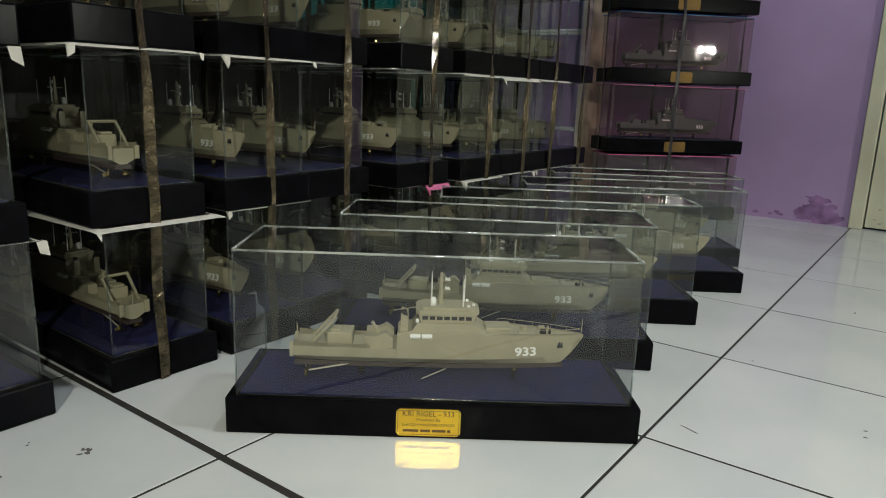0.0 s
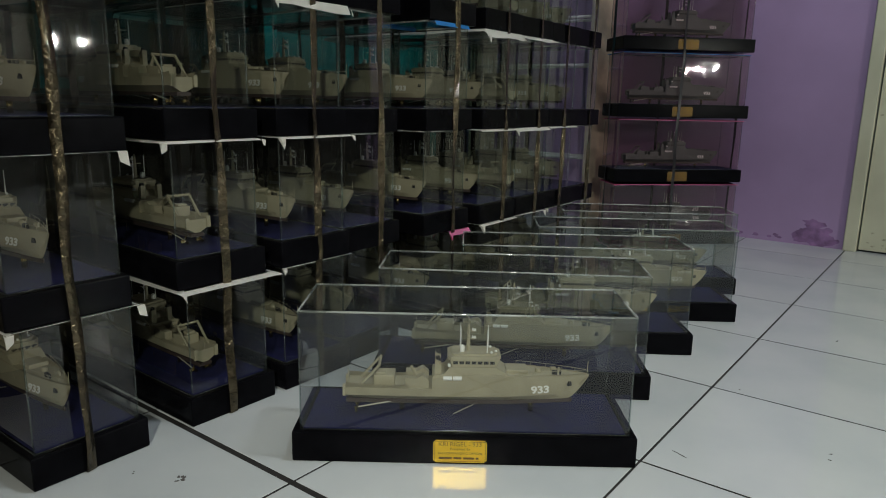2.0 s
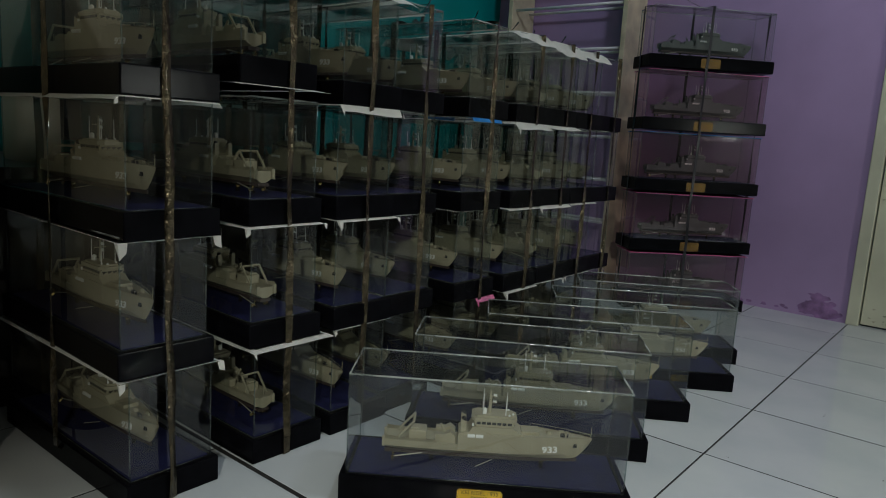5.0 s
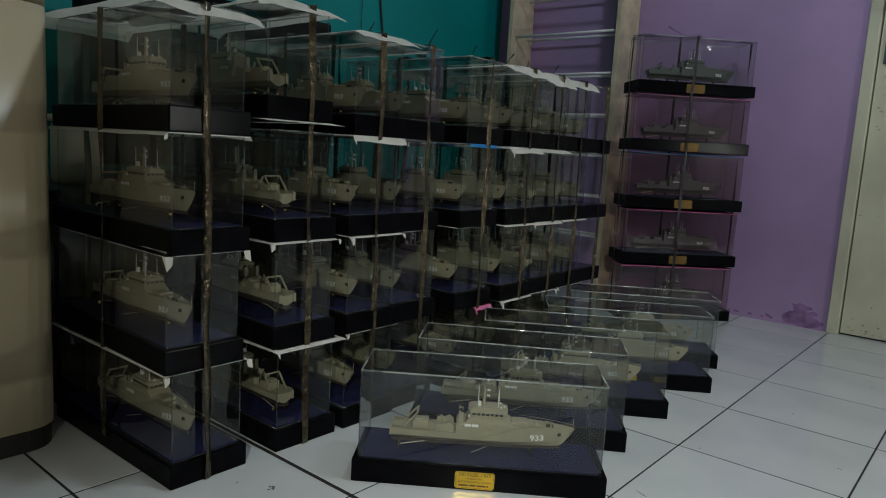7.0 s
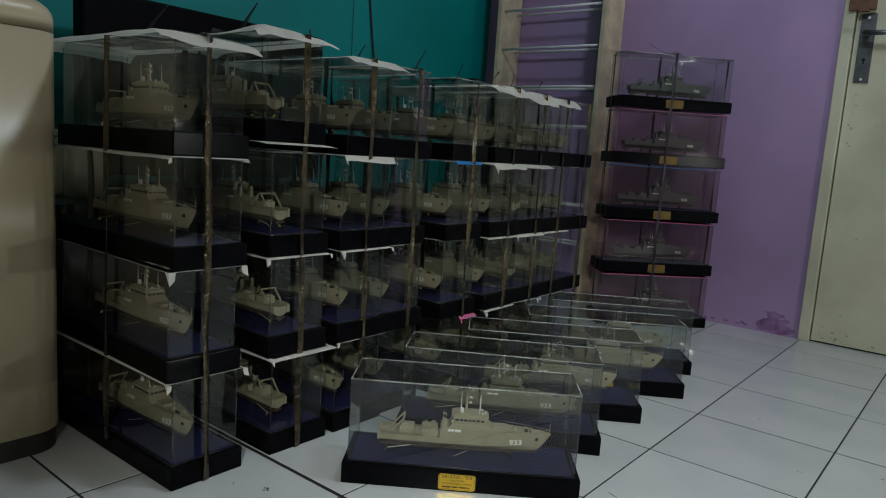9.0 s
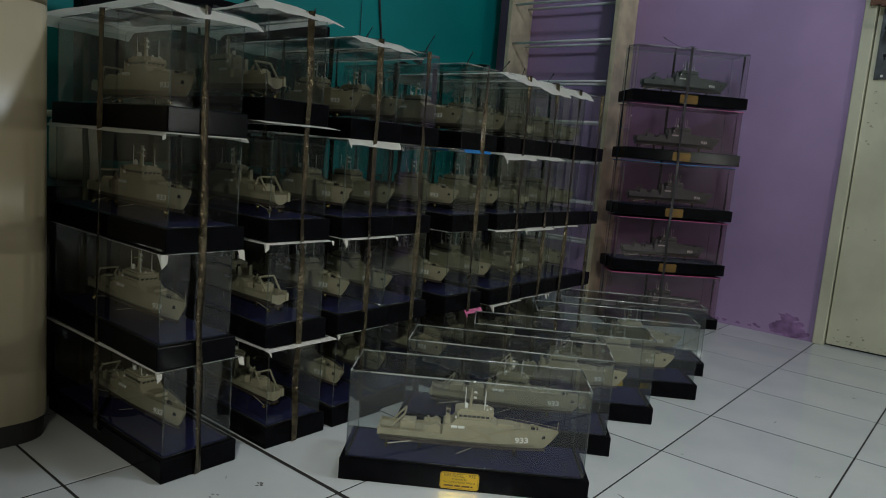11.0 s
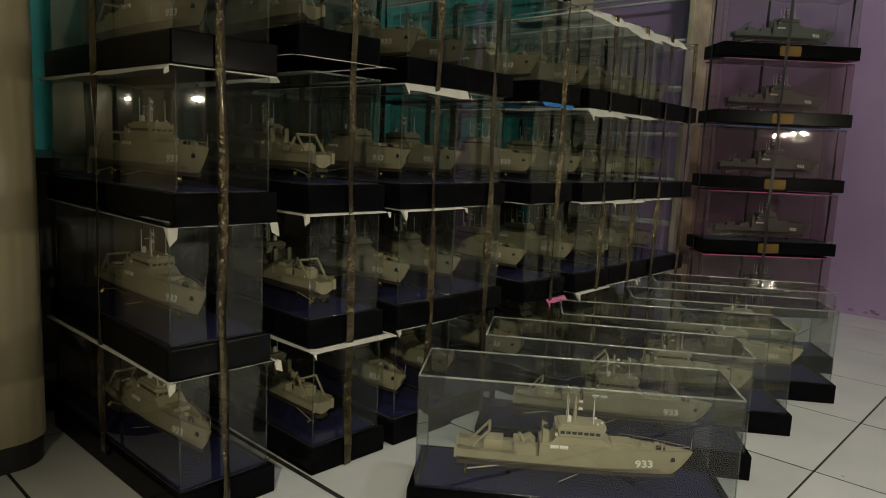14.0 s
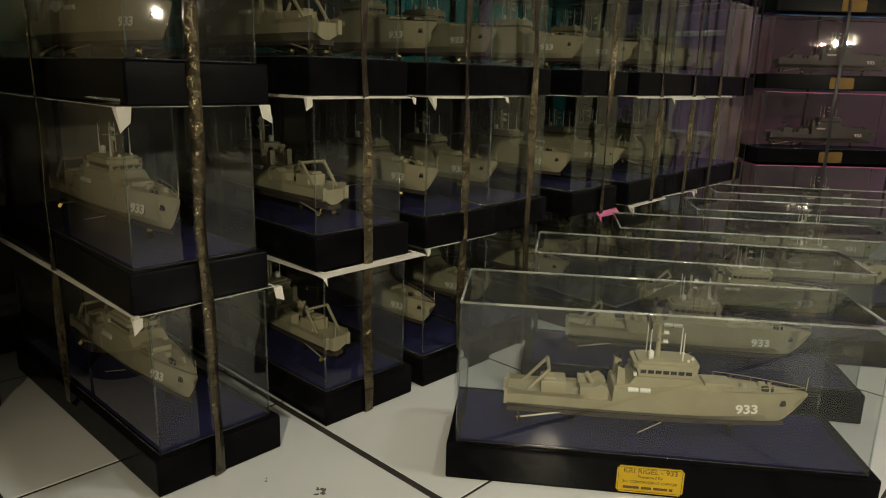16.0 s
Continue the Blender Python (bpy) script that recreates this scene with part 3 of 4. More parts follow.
def build_case():
    case = empty("display_case", "clear acrylic display case on a black lacquered base with navy felt", "display case", "display cases")
    bm = bmesh.new()
    box(bm, (-L / 2, -W / 2, 0), (L / 2, W / 2, BH), bevel=0.0022)
    base = part("base", bm, BLACK, case, "glossy black lacquered base")
    bm = bmesh.new()
    box(bm, (-CL / 2 + 0.003, -CW / 2 + 0.003, BH), (CL / 2 - 0.003, CW / 2 - 0.003, BH + 0.0012))
    part("felt", bm, FELT, case, "navy blue felt pad")
    bm = bmesh.new()
    c = 0.0032
    a, b = 0.033, 0.0148
    prism(bm, [(-a, -b + c), (-a + c, -b), (a - c, -b), (a, -b + c), (a, b - c), (a - c, b), (-a + c, b), (-a, b - c)], "y", -0.0006, 0.0006)
    for v in bm.verts:
        v.co += Vector((-0.005, -W / 2 - 0.0006, 0.0180))
    plate = part("plaque", bm, GOLD, case, "engraved gold plate")
    face = -W / 2 - 0.0013
    letters("plaque_text", "KRI RIGEL - 933", 0.0078, INK, plate, pose(-0.005, face, 0.0276, 90, 0, 0), 0.0001).scale = (1.02, 1, 1)
    letters("plaque_text", "Presented By", 0.0046, INK, plate, pose(-0.005, face, 0.0213, 90, 0, 0), 0.0001)
    letters("plaque_text", "2nd COMMANDING OFFICER", 0.0042, INK, plate, pose(-0.005, face, 0.0155, 90, 0, 0), 0.0001)
    bm = bmesh.new()
    for x0, x1 in ((-0.026, -0.010), (-0.008, 0.002), (0.004, 0.018), (0.0195, 0.023)):
        box(bm, (x0 - 0.005, face - 0.0001, 0.0078), (x1 - 0.005, face + 0.0005, 0.0105))
    part("plaque_text", bm, INK, plate)
    bm = bmesh.new()
    for lo, hi in (((-0.0315, 0.0047), (0.0315, 0.0051)), ((-0.0315, 0.0309), (0.0315, 0.0313)), ((-0.0315, 0.0051), (-0.0311, 0.0309)), ((0.0311, 0.0051), (0.0315, 0.0309))):
        box(bm, (lo[0] - 0.005, face - 0.0001, lo[1]), (hi[0] - 0.005, face + 0.0005, hi[1]))
    part("plaque_border", bm, INK, plate)
    # clear cover: five panels and the glued edges
    x, y, z0, z1 = CL / 2, CW / 2, BH + 0.0005, CASE_H

    def sheet(a, b, c, d):
        bm = bmesh.new()
        bm.faces.new([bm.verts.new(p) for p in (a, b, c, d)])
        part("panel", bm, ACRYL, case)

    sheet((-x, -y, z0), (x, -y, z0), (x, -y, z1), (-x, -y, z1))
    sheet((x, y, z0), (-x, y, z0), (-x, y, z1), (x, y, z1))
    sheet((x, -y, z0), (x, y, z0), (x, y, z1), (x, -y, z1))
    sheet((-x, y, z0), (-x, -y, z0), (-x, -y, z1), (-x, y, z1))
    sheet((-x, -y, z1), (x, -y, z1), (x, y, z1), (-x, y, z1))
    t = 0.0011
    corners = [(-x, -y), (x, -y), (x, y), (-x, y)]
    for k in range(4):
        (ax, ay), (bx, by) = corners[k], corners[(k + 1) % 4]
        bm = bmesh.new()
        rod(bm, (ax, ay, z0), (ax, ay, z1), t, seg=6)
        part("cover_edge", bm, ACRYL_EDGE, case, "", True)
        bm = bmesh.new()
        rod(bm, (ax, ay, z1), (bx, by, z1), t * 1.25, seg=8)
        part("cover_edge", bm, ACRYL_TOP, case, "", True)
        bm = bmesh.new()
        rod(bm, (ax, ay, z0), (bx, by, z0), t * 0.7, seg=6)
        part("cover_edge", bm, ACRYL_EDGE, case, "", True)
    return case


CASE, SHIP0 = build_case(), build_ship()
used = [False]


def put_case(x, y, z, yaw, group, turned=0):
    m = pose(x, y, z, 0, 0, yaw + turned)
    ms = pose(x, y, z, 0, 0, yaw) @ pose(rj.uniform(0.0, 0.008), rj.uniform(-0.003, 0.003), -0.005, 0, 0, rj.uniform(-1.5, 1.5))
    if not used[0]:
        used[0] = True
        CASE.matrix_basis, SHIP0.matrix_basis = m, ms
        a, b = CASE, SHIP0
    else:
        a, b = copy_thing(CASE, m), copy_thing(SHIP0, ms)
    a["group"], b["group"] = group, "models in " + group
    return a, b


rj = random.Random(11)
# five single cases in a line on the floor
for (fx, fy), yaw in (((-0.238, 0.653), 36.9), ((-0.299, 0.857), 33.6), ((-0.312, 1.093), 35.3), ((-0.305, 1.349), 35.7), ((-0.365, 1.572), 34.8)):
    a = radians(yaw)
    cx = fx - math.cos(a) * L / 2 - math.sin(a) * W / 2
    cy = fy - math.sin(a) * L / 2 + math.cos(a) * W / 2
    put_case(cx, cy, 0, yaw, "single cases on the floor")

# tower by the purple wall
TU = Vector((1.0, 1.0)).normalized()
TYAW = math.degrees(math.atan2(TU.y, TU.x))
TC = Vector((-0.542, 2.222)) - TU * L / 2 + Vector((-TU.y, TU.x)) * W / 2
shared = {}


def swap_material(ob, swap, label):
    """The same thing in another material; alike parts go on sharing their meshes."""
    for o in [ob] + list(ob.children_recursive):
        if o.type == "MESH" and any(m.name in swap for m in o.data.materials if m):
            if o.data.name not in shared:
                d = o.data.copy()
                for i, m in enumerate(d.materials):
                    if m and m.name in swap:
                        d.materials[i] = swap[m.name]
                shared[o.data.name] = d
            o.data = shared[o.data.name]
    ob["label"] = label


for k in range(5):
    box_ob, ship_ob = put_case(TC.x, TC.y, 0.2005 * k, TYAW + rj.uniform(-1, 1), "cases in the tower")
    # tower ships take a much darker grey than the other models
    swap_material(ship_ob, {"ship_grey_paint": SHIP_TOWER}, "darker grey model patrol ship in a tower case")
    # tower plates get the shaded gold, as if reflecting a dark room
    swap_material(box_ob, {"gold_plate": GOLD_SHADED}, "clear acrylic case on a black base topping a tower")
    if k < 4:
        swap_material(box_ob, {"clear_acrylic": ACRYL_PINK}, "rosy clear acrylic case on a black base in a tower")

# row of strapped stacks: middle of the short side, front, which end shows
PITCH = 0.1925
STACKS = [(0.233, -0.745, 0), (0.447, -0.747, 180), (0.604, -0.750, 0), (0.732, -0.756, 0), (0.938, -0.746, 0), (1.105, -0.746, 0), (1.252, -0.752, 180), (1.397, -0.754, 0), (1.525, -0.758, 0)]
# heights of the four bases and of the top, and how far each level has slipped sideways
EVEN = ((0.0, 0.1925, 0.385, 0.5775, 0.770), (0.0, 0.0, 0.0, 0.0))
UNEVEN = {0: ((0.0, 0.1895, 0.376, 0.562, 0.7525), (0.0, 0.0, 0.0, 0.0)), 1: ((0.0, 0.1925, 0.385, 0.594, 0.7865), (-0.002, -0.010, -0.020, -0.036))}


def level(s, k):
    """Height and sideways slip of a level in a stack."""
    zs, slips = UNEVEN.get(s, EVEN)
    return zs[k], slips[min(k, 3)]


for s, (yc, front, yaw) in enumerate(STACKS):
    for k in range(4):
        z, slip = level(s, k)
        put_case(front - L / 2 + rj.uniform(-0.003, 0.003), yc + slip + rj.uniform(-0.003, 0.003), z, yaw + rj.uniform(-0.8, 0.8), "strapped stacks of cases", 180 if yaw == 0 else 0)


# ---------------------------------------------------------------- paper sheets between the cases
def paper(mid, yaw, z, hx, hy, material, seed, fold=(L / 2, W / 2), fall=(1.0, 1.0), wave=0.0, ears=(), label="crumpled white paper sheet laid between two cases"):
    """A loose sheet: flat inside the fold lines, bent down past them, with corners folded over and hanging."""
    r = random.Random(seed)
    nx, ny = 32, 16
    bm = bmesh.new()
    grid = []
    off = Vector((r.uniform(-1, 1), r.uniform(-1, 1), seed * 1.7))

    def spread(k, n, half, edge):
        """Grid lines with one pair on the fold and one pair at the rim."""
        q = 2 * k / n - 1
        inner = min(edge, half * 0.97)
        u = abs(q) * n / 2
        m = n / 2 - 3
        return math.copysign(inner * u / m if u <= m else inner + (half - inner) * (u - m) / 3, q)

    for i in range(nx + 1):
        row = []
        for j in range(ny + 1):
            x, y = spread(i, nx, hx, fold[0]), spread(j, ny, hy, fold[1])
            ex, ey = max(0, abs(x) - fold[0]), max(0, abs(y) - fold[1])
            n = noise.noise(Vector((x * 9, y * 9, 0)) + off)
            n2 = noise.noise(Vector((x * 31, y * 31, 4)) + off)
            sx, sy = fall[0] * (1 + 0.5 * n + 0.2 * n2), fall[1] * (1 + 0.5 * n)
            drop = max(ex * sx, ey * sy) + 0.35 * min(ex * sx, ey * sy)
            h = 0.0006 - drop + wave * (0.002 + 0.011 * max(0, n)) + 0.0006 * n2 * (ex + ey > 0)
            row.append(bm.verts.new((x - math.copysign(ex * min(0.5, 0.32 * abs(sx)), x), y - math.copysign(ey * min(0.5, 0.32 * abs(sy)), y), h)))
        grid.append(row)
    for i in range(nx):
        for j in range(ny):
            bm.faces.new((grid[i][j], grid[i + 1][j], grid[i + 1][j + 1], grid[i][j + 1]))
    for sx, sy, size in ears:
        ci, cj = (nx if sx > 0 else 0), (ny if sy > 0 else 0)
        c = grid[ci][cj].co
        wide = 0.55 * size
        lift = Vector((sx * 0.0012, sy * 0.0012, 0.0010))
        up = 0.0 if c.z > -0.002 else -c.z
        root = [bm.verts.new(c + lift + Vector((0, -sy * wide, up * 0.6))), bm.verts.new(c + lift + Vector((sx * 0.0015, sy * 0.0015, 0))), bm.verts.new(c + lift + Vector((-sx * wide, 0, up * 0.6)))]
        tip = bm.verts.new(c + lift + Vector((sx * r.uniform(0.002, 0.005), sy * r.uniform(-0.002, 0.003), -size)))
        side = bm.verts.new(c + lift + Vector((sx * 0.002, -sy * wide * 0.8, -size * r.uniform(0.55, 0.8))))
        bm.faces.new((root[0], root[1], tip, side))
        bm.faces.new((root[1], root[2], tip))
    bmesh.ops.solidify(bm, geom=bm.faces[:], thickness=0.0003)
    ob = thing("paper_sheet", bm, material, label, "paper", group="sheets between the cases")
    ob.matrix_basis = pose(mid[0], mid[1], z, 0, 0, yaw)
    return ob


# stack, level, reach past the base in x and y, fall of the rims, turn, hanging corners
SHEETS = [
    (0, 1, 0.001, 0.006, 0.3, 0.5, ((1, -1, 0.014), (1, 1, 0.015))), (0, 2, 0.001, 0.001, 0.4, -0.4, ((1, -1, 0.022), (1, 1, 0.018))), (0, 3, 0.002, 0.007, 0.8, 0.3, ((1, -1, 0.007),)),
    (1, 1, 0.015, 0.012, 0.16, 1.0, ((1, -1, 0.008),)), (1, 2, 0.006, 0.005, 0.5, -0.6, ((1, -1, 0.012), (1, 1, 0.008))), (1, 3, 0.034, 0.009, 0.10, -2.5, ()),
    (2, 1, 0.002, 0.001, 0.3, 0.5, ((1, -1, 0.010),)), (2, 2, 0.005, 0.003, 0.6, 0.8, ((1, -1, 0.015), (1, 1, 0.008))), (2, 3, 0.010, 0.002, 1.1, -0.3, ((1, -1, 0.008), (1, 1, 0.003))),
    (5, 1, 0.008, 0.002, 0.4, 2.0, ((1, -1, 0.016),)), (6, 1, 0.003, 0.001, 0.4, -2.5, ((1, 1, 0.014),)), (7, 1, 0.001, 0.001, 0.4, 1.8, ((1, -1, 0.010),)), (5, 2, 0.006, 0.003, 0.6, 0.6, ()), (6, 2, 0.010, 0.001, 0.6, -1.0, ((1, -1, 0.010),)), (7, 2, 0.006, 0.001, 0.6, 0.6, ()),
    (5, 3, 0.018, 0.006, 0.8, 1.5, ((1, -1, 0.010),)), (6, 3, 0.024, 0.004, 0.35, -1.5, ()),
]
for n, (s, lv, ox, oy, fall, turn, ears) in enumerate(SHEETS):
    yc, front, _ = STACKS[s]
    z, slip = level(s, lv)
    paper((front - L / 2, yc + slip), turn, z - 0.0012, L / 2 + ox, W / 2 + oy, PAPER, 20 + n, fall=(fall, fall), ears=ears)
# stack, shift in x and y, half size, turn, wave, fall of the rims
TOPS = [(0, 0.006, -0.010, 0.226, 0.094, 1.2, 0.5, 0.62, 0.10), (1, 0.008, 0.0, 0.224, 0.090, -3.0, 0.9, 0.50, 0.28), (2, 0.010, 0.004, 0.226, 0.082, 1.0, 0.4, 0.40, 0.25), (3, -0.03, 0.0, 0.180, 0.072, 2.0, 0.1, 0.3, 0.3), (5, 0.010, 0.0, 0.224, 0.078, -2.0, 0.5, 0.65, 0.3), (6, 0.010, 0.0, 0.226, 0.076, 2.0, 0.5, 0.75, 0.3), (7, 0.010, 0.0, 0.222, 0.074, -2.0, 0.4, 0.9, 0.3)]
for n, (s, dx, dy, hx, hy, turn, wave, fx, fy) in enumerate(TOPS):
    yc, front, _ = STACKS[s]
    z, slip = level(s, 4)
    paper((front - L / 2 + dx, yc + slip + dy), turn, z - 0.0012, hx, hy, PAPER, 60 + n, (CL / 2 - dx, CW / 2), (fx, fy), wave, label="creased white paper sheet on top of a stack")
paper((STACKS[4][1] - L / 2, STACKS[4][0] + 0.028), 1, PITCH - 0.0012, L / 2 + 0.009, 0.034, PINK, 81, ears=((1, -1, 0.010),), label="pink paper sheet laid between two cases")
paper((STACKS[4][1] - 0.062, STACKS[4][0] - 0.004), 1, PITCH * 3 - 0.0012, 0.068, 0.052, BLUE, 82, fold=(0.062, 0.06), label="blue paper sheet laid between two cases")
for k, m_ in ((1, PINK), (2, PINK), (3, BLUE), (4, PINK)):
    paper((TC.x, TC.y), TYAW, 0.2005 * k - 0.0080, L / 2 - 0.004, W / 2 + 0.0005, m_, 90 + k, (CL / 2 + 0.002, CW / 2 + 0.002), (0.35, 0.35), label=("pink" if m_ is PINK else "blue") + " card sheet laid between two cases")


# ---------------------------------------------------------------- straps round the stacks
def band(bm, pts, width, across, thick=0.0009, twist=None, closed=True):
    """A flat ribbon along points; across: the direction of its width."""
    rings = []
    n = len(pts)
    for k, p in enumerate(pts):
        p = Vector(p)
        a, b = Vector(pts[(k - 1) % n] if closed or k else pts[0]), Vector(pts[(k + 1) % n] if closed or k < n - 1 else pts[-1])
        t = (b - a).normalized()
        w = Vector(across)
        w = (w - t * w.dot(t)).normalized()
        if twist:
            w = Matrix.Rotation(twist(k), 3, t) @ w
        nrm = t.cross(w)
        rings.append([bm.verts.new(p + w * sx * width / 2 + nrm * sy * thick / 2) for sx, sy in ((-1, -1), (1, -1), (1, 1), (-1, 1))])
    for k in range(n if closed else n - 1):
        a, b = rings[k], rings[(k + 1) % n]
        for j in range(4):
            bm.faces.new((a[j], a[(j + 1) % 4], b[(j + 1) % 4], b[j]))
    if not closed:
        bm.faces.new(rings[0])
        bm.faces.new(rings[-1][::-1])


def loop(half, top, per=26):
    """A rectangular loop in (a, z) round a stack, lifted a little on top."""
    pts = [(half, 0.0015 + (top - 0.001) * k / per) for k in range(per + 1)]
    pts += [(half - 2 * half * k / per, top + 0.002) for k in range(1, per)]
    pts += [(-half, top - 0.001 - (top - 0.001) * k / per) for k in range(per)]
    pts += [(-half + 2 * half * k / 6, 0.0009) for k in range(1, 6)]
    return pts


def bow(parent, at, yaw, seed, material, size=1.0, lift=1.0):
    r = random.Random(seed)
    bm = bmesh.new()
    m = pose(*at, 0, 0, yaw)
    bmesh.ops.create_uvsphere(bm, u_segments=8, v_segments=6, radius=0.007 * size, matrix=m @ Matrix.Translation((0, 0, 0.005)))
    part("knot", bm, material, parent)
    for s in (-1, 1):
        rise, reach = (r.uniform(0.050, 0.070) if s > 0 else r.uniform(0.004, 0.022)) * size * lift, r.uniform(0.035, 0.055) * size
        bend = r.uniform(-0.012, 0.012)
        pts = [m @ Vector((s * reach * q, bend * q * q, 0.006 + rise * q ** 0.9)) for q in [k / 6 for k in range(7)]]
        bm = bmesh.new()
        band(bm, pts, 0.0105 * size, (0, 1, 0.2), thick=0.0016, twist=lambda k, s=s: 0.12 * k * s, closed=False)
        part("loose_end", bm, material, parent)


def strap_stack(cx, cy, yaw, height, material, seed, width=0.0120, along=True, shift=0.0, size=1.0, cross=0.0, lift=1.0, lean=0.0, knot=True):
    r = random.Random(seed)
    st = empty("strap", "shiny black plastic ribbon tied and knotted round a stack", "strap", "straps round the stacks")
    st.matrix_basis = pose(cx, cy, 0, 0, 0, yaw)
    ph = r.uniform(0, 6)
    tilt = r.uniform(-0.012, 0.012)

    def wob(z, amp=0.0016):
        return amp * math.sin(z * 17 + ph) + 0.6 * amp * math.sin(z * 41 + 2 * ph)

    tw = lambda k: 0.32 * math.sin(k * 0.31 + ph) + 0.22 * math.sin(k * 0.83 + ph)
    if along:
        bm = bmesh.new()
        band(bm, [(a, shift + lean * z / height + wob(z) + tilt * (z / height - 0.5) * (1 if a > 0 else -1), z) for a, z in loop(L / 2 + 0.0025, height)], width, (0, 1, 0), twist=tw)
        part("long_loop", bm, material, st, smooth=seed == 200)
    bm = bmesh.new()
    band(bm, [(cross + wob(z) - tilt * (z / height - 0.5), b + min(0.0, lean * 2.5 * z / height), z) for b, z in loop(W / 2 + 0.0025, height)], width, (1, 0, 0), twist=tw)
    part("short_loop", bm, material, st)
    if knot:
        bow(st, (cross, shift + lean, height + 0.002), r.uniform(-40, 40), seed + 1, RIBBON, size, lift)
    return st


for n, (yc, front, _) in enumerate(STACKS):
    strap_stack(front - L / 2, yc, 0, level(n, 4)[0] + 0.002, STRAP, 200 + 7 * n, shift=(-0.005, -0.010, -0.002, 0.02, 0.01, 0.02, 0.02, 0.0, 0.02)[n], lean=level(n, 4)[1] * 0.4)
TOWER_TOP = 0.2005 * 4 + CASE_H + 0.004
tower_strap = strap_stack(TC.x, TC.y, TYAW, TOWER_TOP, RIBBON, 331, 0.009, cross=-0.018, knot=False)
ribbons = {
    "knot": [(-0.026, 0, 0.004), (-0.018, 0.003, 0.011), (-0.010, 0, 0.005)],
    "loose_end": [(-0.018, 0, 0.006), (-0.045, -0.006, 0.014), (-0.075, -0.010, 0.024), (-0.098, -0.008, 0.036), (-0.088, -0.006, 0.038)],
    "flat_end": [(-0.020, 0.002, 0.006), (-0.070, 0.006, 0.004), (-0.115, 0.004, 0.003), (-0.150, 0.0, 0.004)],
    "bow_loop": [(-0.016, 0, 0.006), (0.004, -0.004, 0.015), (0.020, -0.006, 0.017), (0.027, -0.004, 0.011), (0.018, 0, 0.005), (-0.012, 0, 0.005)],
    "trailing_end": [(-0.012, 0, 0.006), (0.040, 0.004, 0.003), (0.090, 0.004, 0.0025), (0.130, 0.0, 0.002)],
}
for name, pts in ribbons.items():
    bm = bmesh.new()
    band(bm, [Vector(p) + Vector((0, 0, TOWER_TOP)) for p in pts], 0.008, (0, 1, 0.25), closed=False)
    part(name, bm, RIBBON, tower_strap)

# ---------------------------------------------------------------- shoe rack by the wall
rack = empty("shoe_rack", "pale wooden rack with pairs of white metal rods against the wall", "rack")
for x0 in (-1.085, -1.596):
    bm = bmesh.new()
    box(bm, (x0, 2.196, 0), (x0 + 0.020, 2.359, 1.50), bevel=0.0025)
    part("side_panel", bm, WOOD, rack)
for k in range(8):
    z = 0.242 + 0.1655 * k
    for y in (2.222, 2.322):
        bm = bmesh.new()
        rod(bm, (-1.577, y, z), (-1.084, y, z), 0.0055, seg=10)
        part("rod", bm, ROD, rack, "white metal rod", True)

# ---------------------------------------------------------------- ivory appliance, low table, what stands on it
app = empty("washing_machine", "ivory enamelled machine with rounded corners on a black plinth", "appliance")
AX, AY = (-1.54, -1.030), (-0.44, 0.123)


def rounded(bm, z0, z1, grow, r=0.055, top=0.0):
    pts = []
    for cx, cy, a0 in ((AX[1] - r, AY[1] - r, 0), (AX[0] + r, AY[1] - r, 90), (AX[0] + r, AY[0] + r, 180), (AX[1] - r, AY[0] + r, 270)):
        for k in range(9):
            a = radians(a0 + k * 90 / 8)
            pts.append((cx + (r + grow) * math.cos(a), cy + (r + grow) * math.sin(a)))
    rings = []
    steps = [(z0, 0.0), (z1 - top, 0.0)] + [(z1 - top + top * math.sin(radians(a)), -top * (1 - math.cos(radians(a)))) for a in (18, 36, 54, 72, 90) if top]
    mx, my = sum(AX) / 2, sum(AY) / 2
    for z, inset in steps:
        rings.append([bm.verts.new((x + inset * (1 if x > mx else -1), y + inset * (1 if y > my else -1), z)) for x, y in pts])
    n = len(pts)
    for a, b in zip(rings, rings[1:]):
        for k in range(n):
            bm.faces.new((a[k], a[(k + 1) % n], b[(k + 1) % n], b[k]))
    bm.faces.new(rings[0][::-1])
    bm.faces.new(rings[-1])


bm = bmesh.new()
rounded(bm, 0.0, 0.040, -0.004)
part("plinth", bm, FOOT, app, "black plinth")
bm = bmesh.new()
rounded(bm, 0.040, 0.754, 0.0)
part("body", bm, ENAMEL, app, "", True)
bm = bmesh.new()
rounded(bm, 0.7565, 0.812, 0.0, top=0.035)
part("lid", bm, ENAMEL, app, "", True)

tab = empty("low_cabinet", "dark brown wooden low cabinet against the teal wall", "cabinet")
bm = bmesh.new()
box(bm, (-1.75, 0.15, 0.0), (-1.24, 1.50, 0.415), bevel=0.003)
part("body", bm, DARKWOOD, tab)
bm = bmesh.new()
box(bm, (-1.755, 0.14, 0.415), (-1.22, 1.51, 0.438), bevel=0.003)
part("top", bm, DARKWOOD, tab)
can = empty("canister", "beige plastic canister with a flat lid on the dark cabinet", "canister")
can.location = (-1.375, 0.292, 0.438)
bm = bmesh.new()
box(bm, (-0.048, -0.040, 0), (0.048, 0.040, 0.135), bevel=0.016)
part("body", bm, CANVAS, can, "", True)
bm = bmesh.new()
box(bm, (-0.050, -0.042, 0.135), (0.050, 0.042, 0.150), bevel=0.005)
part("lid", bm, CANVAS, can, "", True)
tv = empty("television", "black television standing on the dark cabinet", "television")
bm = bmesh.new()
